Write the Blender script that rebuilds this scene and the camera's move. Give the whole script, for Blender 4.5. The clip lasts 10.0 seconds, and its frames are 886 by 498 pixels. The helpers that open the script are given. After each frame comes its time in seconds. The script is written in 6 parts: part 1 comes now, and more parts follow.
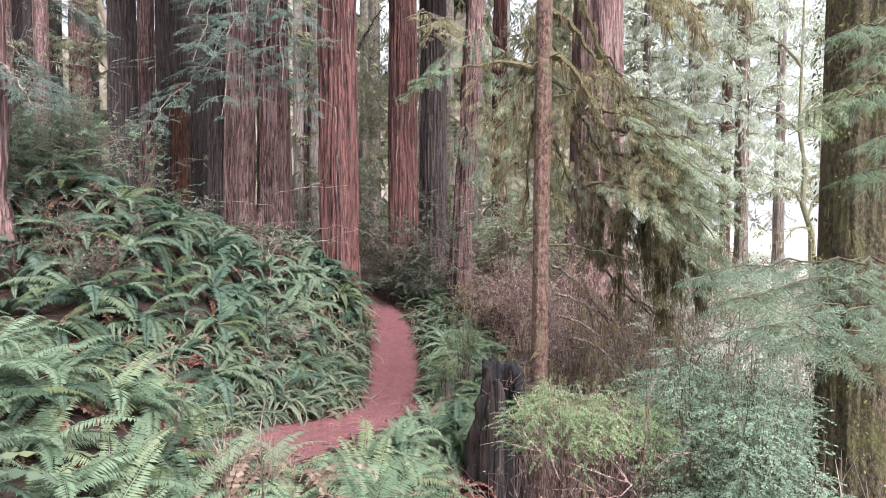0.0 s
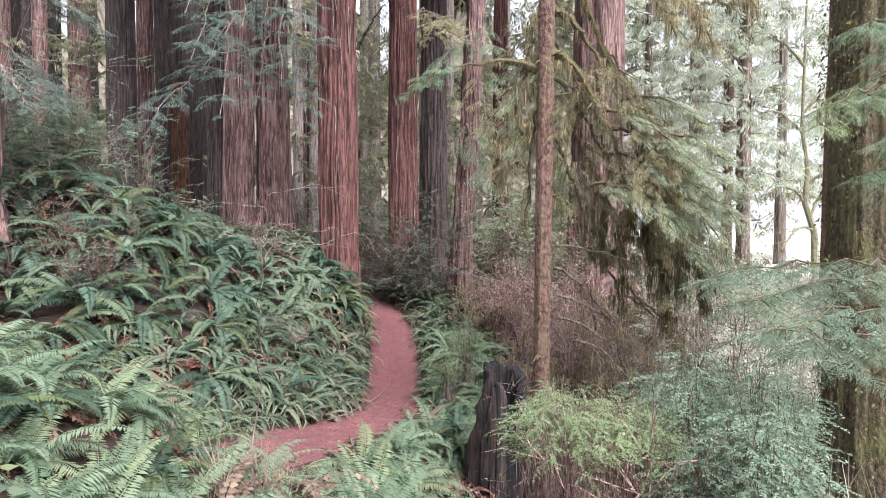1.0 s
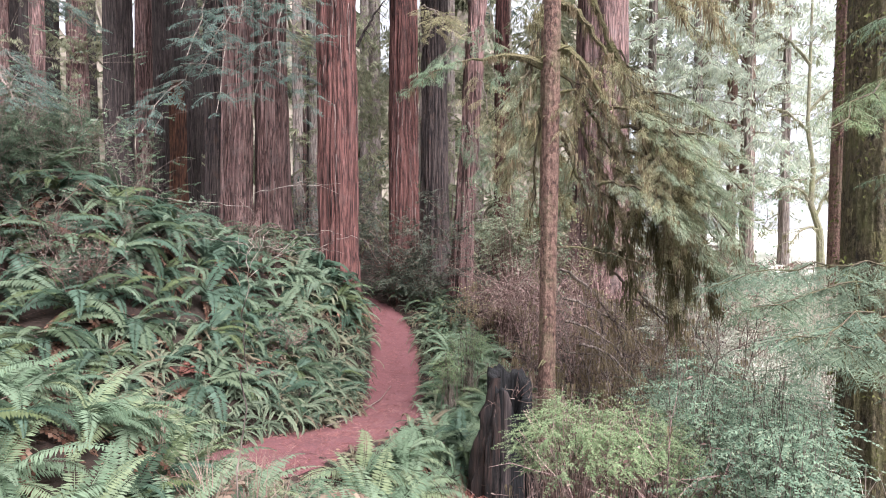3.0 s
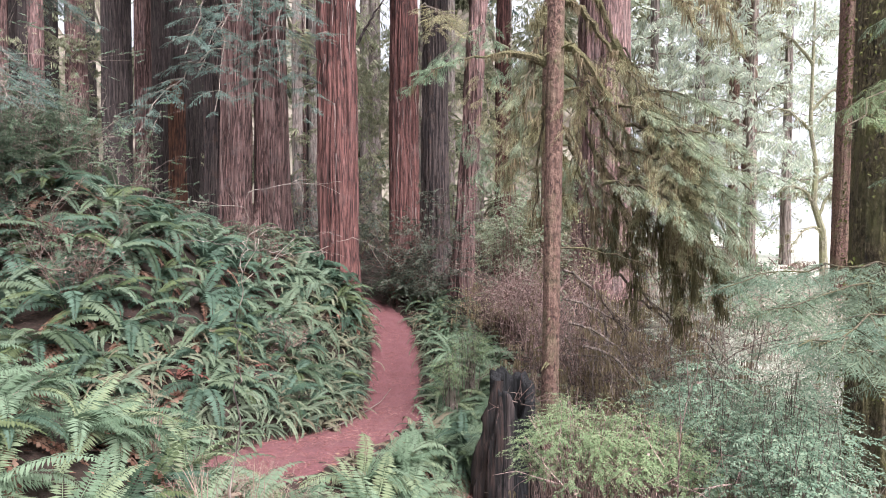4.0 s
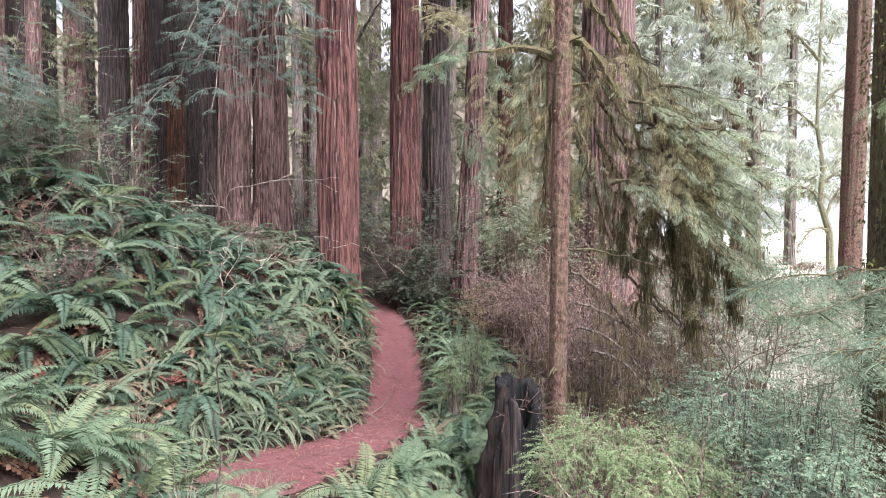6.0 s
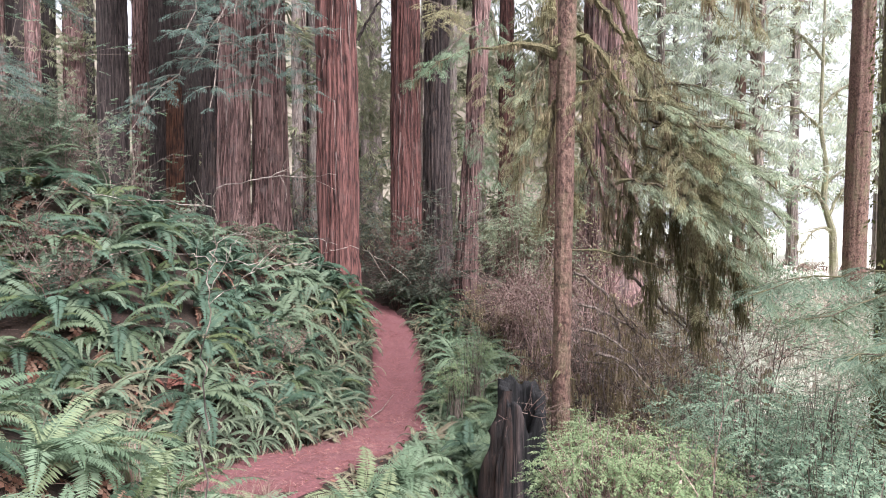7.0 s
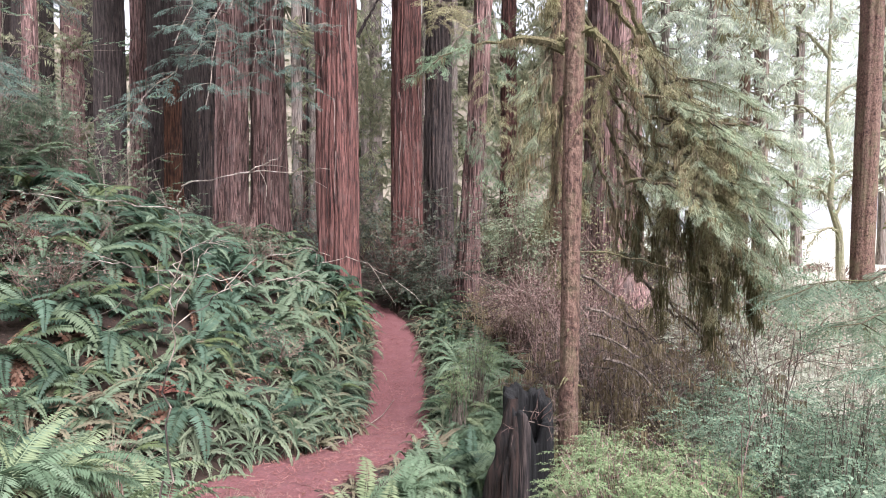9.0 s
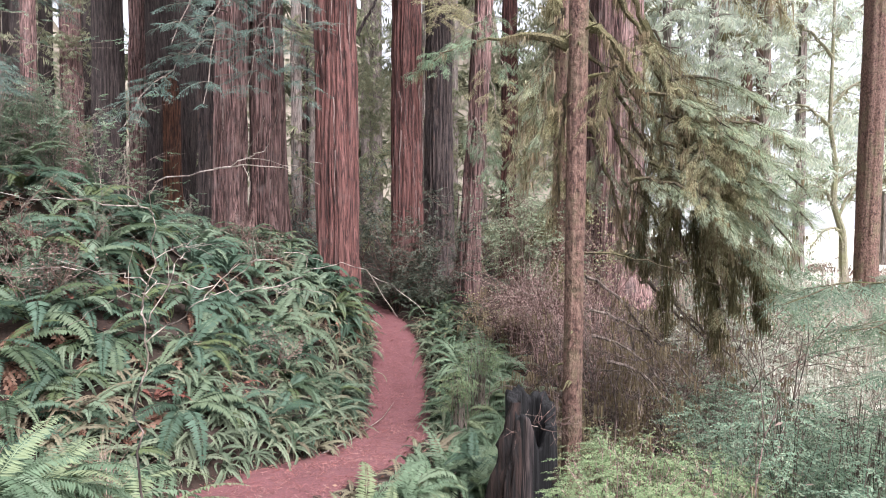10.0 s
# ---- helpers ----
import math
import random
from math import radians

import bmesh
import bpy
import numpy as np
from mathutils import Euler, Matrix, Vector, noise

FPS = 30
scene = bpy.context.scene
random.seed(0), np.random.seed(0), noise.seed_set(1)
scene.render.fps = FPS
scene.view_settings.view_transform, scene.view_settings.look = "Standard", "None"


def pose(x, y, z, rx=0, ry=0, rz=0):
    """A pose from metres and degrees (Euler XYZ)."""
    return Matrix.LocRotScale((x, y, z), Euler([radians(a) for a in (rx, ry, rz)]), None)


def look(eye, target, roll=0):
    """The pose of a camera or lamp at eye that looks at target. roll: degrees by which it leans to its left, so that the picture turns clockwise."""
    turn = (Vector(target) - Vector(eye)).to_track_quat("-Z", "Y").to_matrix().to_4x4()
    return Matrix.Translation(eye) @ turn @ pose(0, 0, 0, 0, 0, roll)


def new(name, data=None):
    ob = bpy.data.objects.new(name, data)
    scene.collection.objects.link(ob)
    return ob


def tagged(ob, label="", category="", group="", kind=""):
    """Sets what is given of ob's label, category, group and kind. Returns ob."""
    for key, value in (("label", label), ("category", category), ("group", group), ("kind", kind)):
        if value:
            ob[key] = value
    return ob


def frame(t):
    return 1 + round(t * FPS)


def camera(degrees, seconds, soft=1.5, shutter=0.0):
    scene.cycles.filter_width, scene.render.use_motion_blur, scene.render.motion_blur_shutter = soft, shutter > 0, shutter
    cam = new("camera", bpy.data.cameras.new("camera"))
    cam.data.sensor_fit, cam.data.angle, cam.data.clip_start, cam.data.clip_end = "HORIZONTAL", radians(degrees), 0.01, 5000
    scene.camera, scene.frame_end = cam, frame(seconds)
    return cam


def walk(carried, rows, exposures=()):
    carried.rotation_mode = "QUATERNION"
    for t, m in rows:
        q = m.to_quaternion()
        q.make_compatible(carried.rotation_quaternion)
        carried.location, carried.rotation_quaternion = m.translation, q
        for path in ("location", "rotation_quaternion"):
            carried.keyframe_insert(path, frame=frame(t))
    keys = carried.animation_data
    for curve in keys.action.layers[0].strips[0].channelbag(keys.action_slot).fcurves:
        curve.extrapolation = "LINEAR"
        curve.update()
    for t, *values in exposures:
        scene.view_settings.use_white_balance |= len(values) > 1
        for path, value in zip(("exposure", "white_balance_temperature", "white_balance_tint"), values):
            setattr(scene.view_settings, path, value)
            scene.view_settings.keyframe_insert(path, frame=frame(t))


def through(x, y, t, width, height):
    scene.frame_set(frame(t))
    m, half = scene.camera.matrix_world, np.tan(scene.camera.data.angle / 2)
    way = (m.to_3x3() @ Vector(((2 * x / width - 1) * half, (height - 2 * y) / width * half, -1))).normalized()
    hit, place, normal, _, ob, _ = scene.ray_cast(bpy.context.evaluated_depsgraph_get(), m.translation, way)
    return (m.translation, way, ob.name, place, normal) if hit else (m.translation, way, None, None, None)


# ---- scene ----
cam = camera(74.0, 10.0, soft=1.0)
METRES, EYE, PITCH, LEAN = 1.65, 4.05, -2.0, 0.0
# time; right, ahead and up along the first view, in parts of METRES; yaw, pitch
ROWS = [
    (0.0, 0.0000, -0.0000, 0.0000, 0.000, 0.000),
    (0.5, -0.0021, 0.0437, 0.0058, 0.017, 0.000),
    (1.0, -0.0048, 0.0890, 0.0114, 0.023, 0.000),
    (1.5, -0.0086, 0.1357, 0.0161, 0.034, 0.000),
    (2.0, -0.0129, 0.1838, 0.0190, 0.040, -0.006),
    (2.5, -0.0180, 0.2305, 0.0221, 0.051, -0.011),
    (4.0, -0.0437, 0.3712, 0.0320, 0.034, -0.023),
    (4.5, -0.0505, 0.4201, 0.0359, 0.051, -0.029),
    (5.0, -0.0580, 0.4708, 0.0401, 0.057, -0.040),
    (5.5, -0.0656, 0.5216, 0.0442, 0.063, -0.046),
    (7.0, -0.0850, 0.6688, 0.0525, 0.103, -0.029),
    (7.5, -0.0920, 0.7203, 0.0559, 0.103, -0.023),
    (8.0, -0.0994, 0.7706, 0.0603, 0.108, -0.023),
    (8.5, -0.1054, 0.8177, 0.0665, 0.108, -0.034),
    (9.0, -0.1105, 0.8669, 0.0697, 0.120, -0.029),
    (9.5, -0.1160, 0.9159, 0.0736, 0.120, -0.034),
    (10.0, -0.1200, 0.9656, 0.0755, 0.131, -0.034),
]
walk(cam, [(t, pose(0, 0, EYE, PITCH, LEAN, 0) @ pose(METRES * x, METRES * y, METRES * z, 90 + p, 0, w)) for t, x, y, z, w, p in ROWS], [(0.0, 2.58, 6080, 16), (10.0, 2.58, 6080, 16)])

# ---- world, sun and exposure ----
world = bpy.data.worlds.new("world")
scene.world = world
world.use_nodes = True
wn, wl = world.node_tree.nodes, world.node_tree.links
sky = wn.new("ShaderNodeTexSky")
sky.sky_type, sky.sun_disc = "NISHITA", False
sky.sun_elevation, sky.sun_rotation = radians(51), radians(148)
sky.air_density, sky.dust_density = 1.0, 3.0
soft_sky = wn.new("ShaderNodeHueSaturation")
soft_sky.inputs["Saturation"].default_value = 0.25
wl.new(sky.outputs[0], soft_sky.inputs["Color"])
cloud = wn.new("ShaderNodeMix")
cloud.data_type = "RGBA"
cloud.inputs[0].default_value, cloud.inputs[7].default_value = 0.5, (7.0, 7.0, 7.0, 1)
wl.new(soft_sky.outputs[0], cloud.inputs[6])
wl.new(cloud.outputs[2], wn["Background"].inputs["Color"])
wn["Background"].inputs["Strength"].default_value = 0.047
sun = new("sun", bpy.data.lights.new("sun", "SUN"))
sun.data.energy, sun.data.angle, sun.data.color = 1.5, radians(30), (1.0, 0.97, 0.94)
sun.matrix_world = look((19, -20, 44), (0, 10, 0))

# ---- small tools ----
rng = np.random.default_rng(7)


def hash01(i, j, k, seed):
    h = (i * 374761393 + j * 668265263 + k * 2147483647 + seed * 1274126177) & 0xFFFFFFFF
    h = ((h ^ (h >> 13)) * 1274126177) & 0xFFFFFFFF
    return ((h ^ (h >> 16)) & 0xFFFF) / 65535.0


def vnoise(x, y, z, seed=0):
    """Smooth value noise, 0 to 1, over arrays."""
    x, y, z = np.broadcast_arrays(np.asarray(x, float), np.asarray(y, float), np.asarray(z, float))
    i, j, k = (np.floor(a).astype(np.int64) for a in (x, y, z))
    u, v, w = x - i, y - j, z - k
    u, v, w = (a * a * (3 - 2 * a) for a in (u, v, w))
    out = 0
    for di in (0, 1):
        for dj in (0, 1):
            for dk in (0, 1):
                c = hash01(i + di, j + dj, k + dk, seed)
                out = out + c * (u if di else 1 - u) * (v if dj else 1 - v) * (w if dk else 1 - w)
    return out


def quad_mesh(name, verts, quads, mats, smooth=False, which=None):
    """A mesh from arrays of corners and four-sided faces."""
    me = bpy.data.meshes.new(name)
    verts, quads = np.asarray(verts, np.float32), np.asarray(quads, np.int32)
    me.vertices.add(len(verts))
    me.vertices.foreach_set("co", verts.ravel())
    me.loops.add(quads.size)
    me.loops.foreach_set("vertex_index", quads.ravel())
    me.polygons.add(len(quads))
    me.polygons.foreach_set("loop_start", np.arange(len(quads), dtype=np.int32) * 4)
    for m in mats if isinstance(mats, (list, tuple)) else [mats]:
        me.materials.append(m)
    if which is not None:
        me.polygons.foreach_set("material_index", np.asarray(which, np.int32))
    me.polygons.foreach_set("use_smooth", np.full(len(quads), smooth))
    me.update(calc_edges=True)
    return me


def join(pieces):
    """Joins (verts, quads) pairs."""
    vs, qs, n = [], [], 0
    for v, q in pieces:
        vs.append(v)
        qs.append(np.asarray(q) + n)
        n += len(v)
    return np.concatenate(vs), np.concatenate(qs)


def scatter(shape, places, mats):
    """Copies a (verts, quads) shape to N places with N 3x3 matrices."""
    v, q = shape
    out = np.einsum("nij,kj->nki", mats, v) + np.asarray(places)[:, None, :]
    return out.reshape(-1, 3), (q[None] + (np.arange(len(out)) * len(v))[:, None, None]).reshape(-1, 4)


def turns(yaw, pitch=0.0, roll=0.0, size=1.0):
    """N matrices: local x turned to yaw, raised by pitch, rolled about itself."""
    yaw, pitch, roll, size = np.broadcast_arrays(*(np.asarray(a, float) for a in (yaw, pitch, roll, size)))
    cy, sy, cp, sp, cr, sr = np.cos(yaw), np.sin(yaw), np.cos(pitch), np.sin(pitch), np.cos(roll), np.sin(roll)
    x = np.stack([cy * cp, sy * cp, sp], -1)
    y0, z0 = np.stack([-sy, cy, 0 * cy], -1), np.stack([-cy * sp, -sy * sp, cp], -1)
    y, z = y0 * cr[..., None] + z0 * sr[..., None], z0 * cr[..., None] - y0 * sr[..., None]
    return np.stack([x, y, z], -1) * size[..., None, None]


def tube(path, radii, sides=6):
    """A (verts, quads) tube along a path of points."""
    p, r = np.asarray(path, float), np.asarray(radii, float)
    t = np.gradient(p, axis=0)
    t /= np.linalg.norm(t, axis=1)[:, None] + 1e-9
    ref = np.where(np.abs(t[:, 2:3]) > 0.9, [[1.0, 0, 0]], [[0, 0, 1.0]])
    a = np.cross(ref, t)
    a /= np.linalg.norm(a, axis=1)[:, None] + 1e-9
    for i in range(1, len(a)):
        b = a[i - 1] - t[i] * (a[i - 1] @ t[i])
        a[i] = b / (np.linalg.norm(b) + 1e-9)
    b = np.cross(t, a)
    ang = np.arange(sides) * 2 * np.pi / sides
    v = p[:, None] + r[:, None, None] * (np.cos(ang)[None, :, None] * a[:, None] + np.sin(ang)[None, :, None] * b[:, None])
    i, j = np.meshgrid(np.arange(len(p) - 1), np.arange(sides), indexing="ij")
    k = (j + 1) % sides
    q = np.stack([i * sides + j, i * sides + k, (i + 1) * sides + k, (i + 1) * sides + j], -1).reshape(-1, 4)
    return v.reshape(-1, 3), q


def part(name, me, parent, m=None, label=""):
    ob = new(name, me)
    ob.parent = parent
    if m is not None:
        ob.matrix_basis = m
    return tagged(ob, label) if label else ob


# ---- materials ----
def ramp_of(nt, fac, cols):
    node = nt.nodes.new("ShaderNodeValToRGB")
    els = node.color_ramp.elements
    for n, (at, c) in enumerate(cols):
        e = els[n] if n < 2 else els.new(at)
        e.position, e.color = at, (*c, 1)
    nt.links.new(fac, node.inputs["Fac"])
    return node.outputs["Color"]


def noise_of(nt, vec, scale, detail=4.0, rough=0.6, stretch=(1, 1, 1)):
    mp = nt.nodes.new("ShaderNodeMapping")
    mp.inputs["Scale"].default_value = stretch
    nt.links.new(vec, mp.inputs["Vector"])
    n = nt.nodes.new("ShaderNodeTexNoise")
    n.inputs["Scale"].default_value, n.inputs["Detail"].default_value, n.inputs["Roughness"].default_value = scale, detail, rough
    nt.links.new(mp.outputs[0], n.inputs["Vector"])
    return n.outputs["Fac"]


def mixed(nt, fac, a, b, how="MIX"):
    m = nt.nodes.new("ShaderNodeMix")
    m.data_type, m.blend_type = "RGBA", how
    for sock, val in ((m.inputs[0], fac), (m.inputs[6], a), (m.inputs[7], b)):
        if isinstance(val, (int, float)):
            sock.default_value = val
        elif isinstance(val, tuple):
            sock.default_value = (*val, 1)
        else:
            nt.links.new(val, sock)
    return m.outputs[2]


def blank(name):
    m = bpy.data.materials.new(name)
    m.use_nodes = True
    nt = m.node_tree
    return m, nt, nt.nodes["Principled BSDF"], nt.nodes.new("ShaderNodeTexCoord").outputs["Object"]


def bump(nt, bsdf, height, strength, dist=0.02):
    b = nt.nodes.new("ShaderNodeBump")
    b.inputs["Strength"].default_value, b.inputs["Distance"].default_value = strength, dist
    nt.links.new(height, b.inputs["Height"])
    nt.links.new(b.outputs[0], bsdf.inputs["Normal"])


def bark(name, dark, mid, light, patch, patch_amount=0.5, rough=0.9, stretch=0.046, ropes=20):
    """Stringy upright bark: fine fibres, broad streaks, painted groove shade and patches of lichen or moss."""
    m, nt, bsdf, vec = blank(name)
    fib = noise_of(nt, vec, ropes, 5, 0.62, (1, 1, stretch))
    hair = noise_of(nt, vec, ropes * 3.6, 4, 0.6, (1, 1, stretch * 0.8))
    broad = noise_of(nt, vec, 3.5, 3, 0.5, (1, 1, stretch * 2))
    col = ramp_of(nt, fib, [(0.40, dark), (0.60, light), (0.48, mid)])
    col = mixed(nt, 0.8, col, ramp_of(nt, hair, [(0.36, (0.45, 0.42, 0.42)), (0.62, (1.45, 1.45, 1.45))]), "MULTIPLY")
    col = mixed(nt, ramp_of(nt, broad, [(0.40, (0, 0, 0)), (0.68, (0.5, 0.5, 0.5))]), col, light)
    # Shade of the upright bark grooves is painted in as thin dark lines.
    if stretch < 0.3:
        groove_shade = noise_of(nt, vec, ropes * 0.42, 3, 0.55, (1, 1, stretch * 1.5))
        col = mixed(nt, 0.85, col, ramp_of(nt, groove_shade, [(0.45, (1.3, 1.3, 1.3)), (0.55, (1.3, 1.3, 1.3)), (0.5, (0.14, 0.12, 0.12))]), "MULTIPLY")
    spots = ramp_of(nt, noise_of(nt, vec, 2.3, 6, 0.7, (1, 1, 0.5)), [(0.62 - 0.3 * patch_amount, (0, 0, 0)), (0.85 - 0.3 * patch_amount, (1, 1, 1))])
    col = mixed(nt, spots, col, patch)
    nt.links.new(col, bsdf.inputs["Base Color"])
    bsdf.inputs["Roughness"].default_value = rough
    bump(nt, bsdf, fib, 1.0, 0.05)
    return m


def leaf(name, cols, rough=0.5, through=0.3, island=True, gloss=0.4):
    """Leaves: colour by leaf and by patch, some light passing through."""
    m, nt, bsdf, vec = blank(name)
    if island:
        rnd = nt.nodes.new("ShaderNodeNewGeometry").outputs["Random Per Island"]
    else:
        rnd = nt.nodes.new("ShaderNodeObjectInfo").outputs["Random"]
    n = len(cols)
    col = ramp_of(nt, rnd, [(i / (n - 1) * 0.98 + 0.01, c) for i, c in enumerate(cols)][:1] + [(0.99, cols[-1])] + [(i / (n - 1), cols[i]) for i in range(1, n - 1)])
    tone = ramp_of(nt, noise_of(nt, vec, 1.7, 3, 0.6), [(0.3, (0.68, 0.68, 0.68)), (0.7, (1.25, 1.25, 1.2))])
    col = mixed(nt, 1.0, col, tone, "MULTIPLY")
    nt.links.new(col, bsdf.inputs["Base Color"])
    bsdf.inputs["Roughness"].default_value = rough
    bsdf.inputs["Specular IOR Level"].default_value = gloss
    tr = nt.nodes.new("ShaderNodeBsdfTranslucent")
    nt.links.new(col, tr.inputs["Color"])
    mx = nt.nodes.new("ShaderNodeMixShader")
    mx.inputs[0].default_value = through
    nt.links.new(bsdf.outputs[0], mx.inputs[1])
    nt.links.new(tr.outputs[0], mx.inputs[2])
    nt.links.new(mx.outputs[0], nt.nodes["Material Output"].inputs["Surface"])
    return m


def soil(name, cols, scale, fine, rough=0.95, relief=0.6):
    m, nt, bsdf, vec = blank(name)
    a = noise_of(nt, vec, scale, 5, 0.6)
    b = noise_of(nt, vec, fine, 4, 0.7)
    col = ramp_of(nt, b, [(0.3, cols[0]), (0.72, cols[2]), (0.5, cols[1])])
    col = mixed(nt, ramp_of(nt, a, [(0.35, (0, 0, 0)), (0.65, (0.6, 0.6, 0.6))]), col, cols[3])
    nt.links.new(col, bsdf.inputs["Base Color"])
    bsdf.inputs["Roughness"].default_value = rough
    bump(nt, bsdf, b, relief, 0.03)
    return m


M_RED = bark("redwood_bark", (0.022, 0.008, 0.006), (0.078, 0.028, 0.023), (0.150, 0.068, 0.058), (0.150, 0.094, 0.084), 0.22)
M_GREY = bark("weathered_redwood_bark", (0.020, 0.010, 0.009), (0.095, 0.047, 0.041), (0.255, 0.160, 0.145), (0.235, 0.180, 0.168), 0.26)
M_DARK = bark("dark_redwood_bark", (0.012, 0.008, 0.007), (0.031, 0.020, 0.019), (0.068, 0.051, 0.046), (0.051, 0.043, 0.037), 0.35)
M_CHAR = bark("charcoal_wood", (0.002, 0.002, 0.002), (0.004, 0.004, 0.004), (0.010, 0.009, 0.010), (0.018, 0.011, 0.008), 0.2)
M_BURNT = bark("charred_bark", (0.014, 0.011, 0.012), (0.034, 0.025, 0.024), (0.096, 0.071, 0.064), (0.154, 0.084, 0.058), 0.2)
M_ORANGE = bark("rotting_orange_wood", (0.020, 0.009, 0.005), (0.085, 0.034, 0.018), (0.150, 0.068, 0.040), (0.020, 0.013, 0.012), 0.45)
M_SPRUCE = bark("spruce_bark", (0.040, 0.019, 0.015), (0.115, 0.060, 0.046), (0.205, 0.124, 0.094), (0.150, 0.125, 0.070), 0.45, stretch=0.6)
M_MOSSBARK = bark("mossy_bark", (0.026, 0.020, 0.013), (0.080, 0.062, 0.038), (0.160, 0.128, 0.078), (0.130, 0.128, 0.048), 0.5, stretch=0.5)
M_MOSSLIMB = bark("moss_wrapped_limb", (0.043, 0.034, 0.017), (0.111, 0.092, 0.043), (0.187, 0.160, 0.081), (0.170, 0.160, 0.067), 0.6, stretch=1.0, ropes=40)
# Far trunks: haze is put into the bark as a paler colour.
M_PALE = bark("hazed_far_bark", (0.101, 0.074, 0.062), (0.172, 0.133, 0.117), (0.250, 0.211, 0.187), (0.218, 0.203, 0.179), 0.4)
M_TWIG = bark("dead_twig", (0.090, 0.068, 0.054), (0.171, 0.131, 0.108), (0.261, 0.211, 0.180), (0.153, 0.144, 0.090), 0.3)
M_FERN = leaf("fern_green", [(0.118, 0.146, 0.066), (0.038, 0.066, 0.042), (0.066, 0.110, 0.074), (0.100, 0.156, 0.112), (0.135, 0.175, 0.105), (0.165, 0.218, 0.150)], 0.55, 0.3, gloss=0.22, island=False)
M_FERNS = leaf("fern_green_mass", [(0.062, 0.088, 0.053), (0.093, 0.132, 0.085), (0.123, 0.163, 0.109), (0.161, 0.184, 0.098)], 0.55, 0.3, gloss=0.22)
M_FERNPALE = leaf("pale_narrow_fern", [(0.045, 0.066, 0.042), (0.095, 0.128, 0.082), (0.140, 0.178, 0.120), (0.180, 0.210, 0.140), (0.220, 0.200, 0.135), (0.190, 0.150, 0.105)], 0.6, 0.3, gloss=0.2, island=False)
M_FERNDEAD = leaf("dead_fern_brown", [(0.110, 0.052, 0.036), (0.235, 0.128, 0.092), (0.340, 0.220, 0.165)], 0.8, 0.2, gloss=0.1)
M_REDDEAD = leaf("red_dead_fern", [(0.120, 0.045, 0.036), (0.200, 0.085, 0.068), (0.290, 0.150, 0.120)], 0.85, 0.2, gloss=0.1)
M_NEEDLE = leaf("redwood_needles", [(0.064, 0.103, 0.085), (0.108, 0.164, 0.134), (0.162, 0.224, 0.190)], 0.5, 0.3)
M_OLIVE = leaf("mossy_needles", [(0.177, 0.155, 0.087), (0.334, 0.301, 0.177), (0.476, 0.424, 0.264), (0.424, 0.440, 0.264)], 0.8, 0.48, gloss=0.1)
M_SPRUCELEAF = leaf("spruce_needles", [(0.125, 0.195, 0.120), (0.210, 0.295, 0.185), (0.310, 0.395, 0.262)], 0.5, 0.48)
M_BUSH = leaf("huckleberry_leaves", [(0.120, 0.185, 0.130), (0.185, 0.262, 0.185), (0.250, 0.330, 0.235), (0.310, 0.355, 0.255)], 0.6, 0.35, gloss=0.15)
M_SALAL = leaf("yellow_green_leaves", [(0.130, 0.195, 0.098), (0.200, 0.275, 0.140), (0.270, 0.340, 0.185), (0.300, 0.310, 0.190)], 0.5, 0.4, gloss=0.25)
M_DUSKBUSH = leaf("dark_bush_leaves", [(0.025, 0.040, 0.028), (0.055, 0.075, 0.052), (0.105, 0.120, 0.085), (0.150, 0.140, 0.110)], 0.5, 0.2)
# Haze over the farther wood is mixed into these leaf colours.
M_FARLEAF = leaf("hazed_far_leaves", [(0.200, 0.224, 0.142), (0.300, 0.309, 0.204), (0.400, 0.378, 0.268)], 0.8, 0.5, gloss=0.1)
M_BRUSH = leaf("dead_pink_brush", [(0.110, 0.066, 0.058), (0.200, 0.132, 0.115), (0.330, 0.250, 0.215)], 0.9, 0.1, gloss=0.1)
M_MOSS = leaf("hanging_moss", [(0.09, 0.078, 0.042), (0.16, 0.14, 0.075), (0.24, 0.21, 0.12)], 0.95, 0.15, gloss=0.05)
M_TANMOSS = leaf("tan_hanging_moss", [(0.15, 0.115, 0.072), (0.26, 0.205, 0.13), (0.37, 0.30, 0.20)], 0.95, 0.25, gloss=0.05)
M_SOIL = soil("forest_soil", [(0.014, 0.008, 0.005), (0.034, 0.019, 0.014), (0.065, 0.037, 0.027), (0.031, 0.024, 0.014)], 1.2, 24)
M_TRAIL = soil("red_needle_duff", [(0.070, 0.025, 0.026), (0.135, 0.049, 0.051), (0.215, 0.090, 0.094), (0.160, 0.064, 0.068)], 1.6, 30)
M_DRY = leaf("dry_fern_tan", [(0.150, 0.098, 0.074), (0.240, 0.172, 0.132), (0.320, 0.250, 0.190)], 0.85, 0.25, gloss=0.1)
M_DEEP = leaf("deep_wood_foliage", [(0.09, 0.095, 0.065), (0.13, 0.135, 0.09), (0.17, 0.165, 0.115)], 0.9, 0.3, gloss=0.05)
# The hillside has no real haze; its tint is in the colour.
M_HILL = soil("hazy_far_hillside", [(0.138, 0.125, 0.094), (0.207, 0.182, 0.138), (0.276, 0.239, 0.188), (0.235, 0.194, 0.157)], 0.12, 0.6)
M_MEADOW = soil("brightened_meadow", [(0.45, 0.45, 0.36), (0.55, 0.55, 0.46), (0.62, 0.62, 0.55), (0.5, 0.5, 0.42)], 0.3, 6)

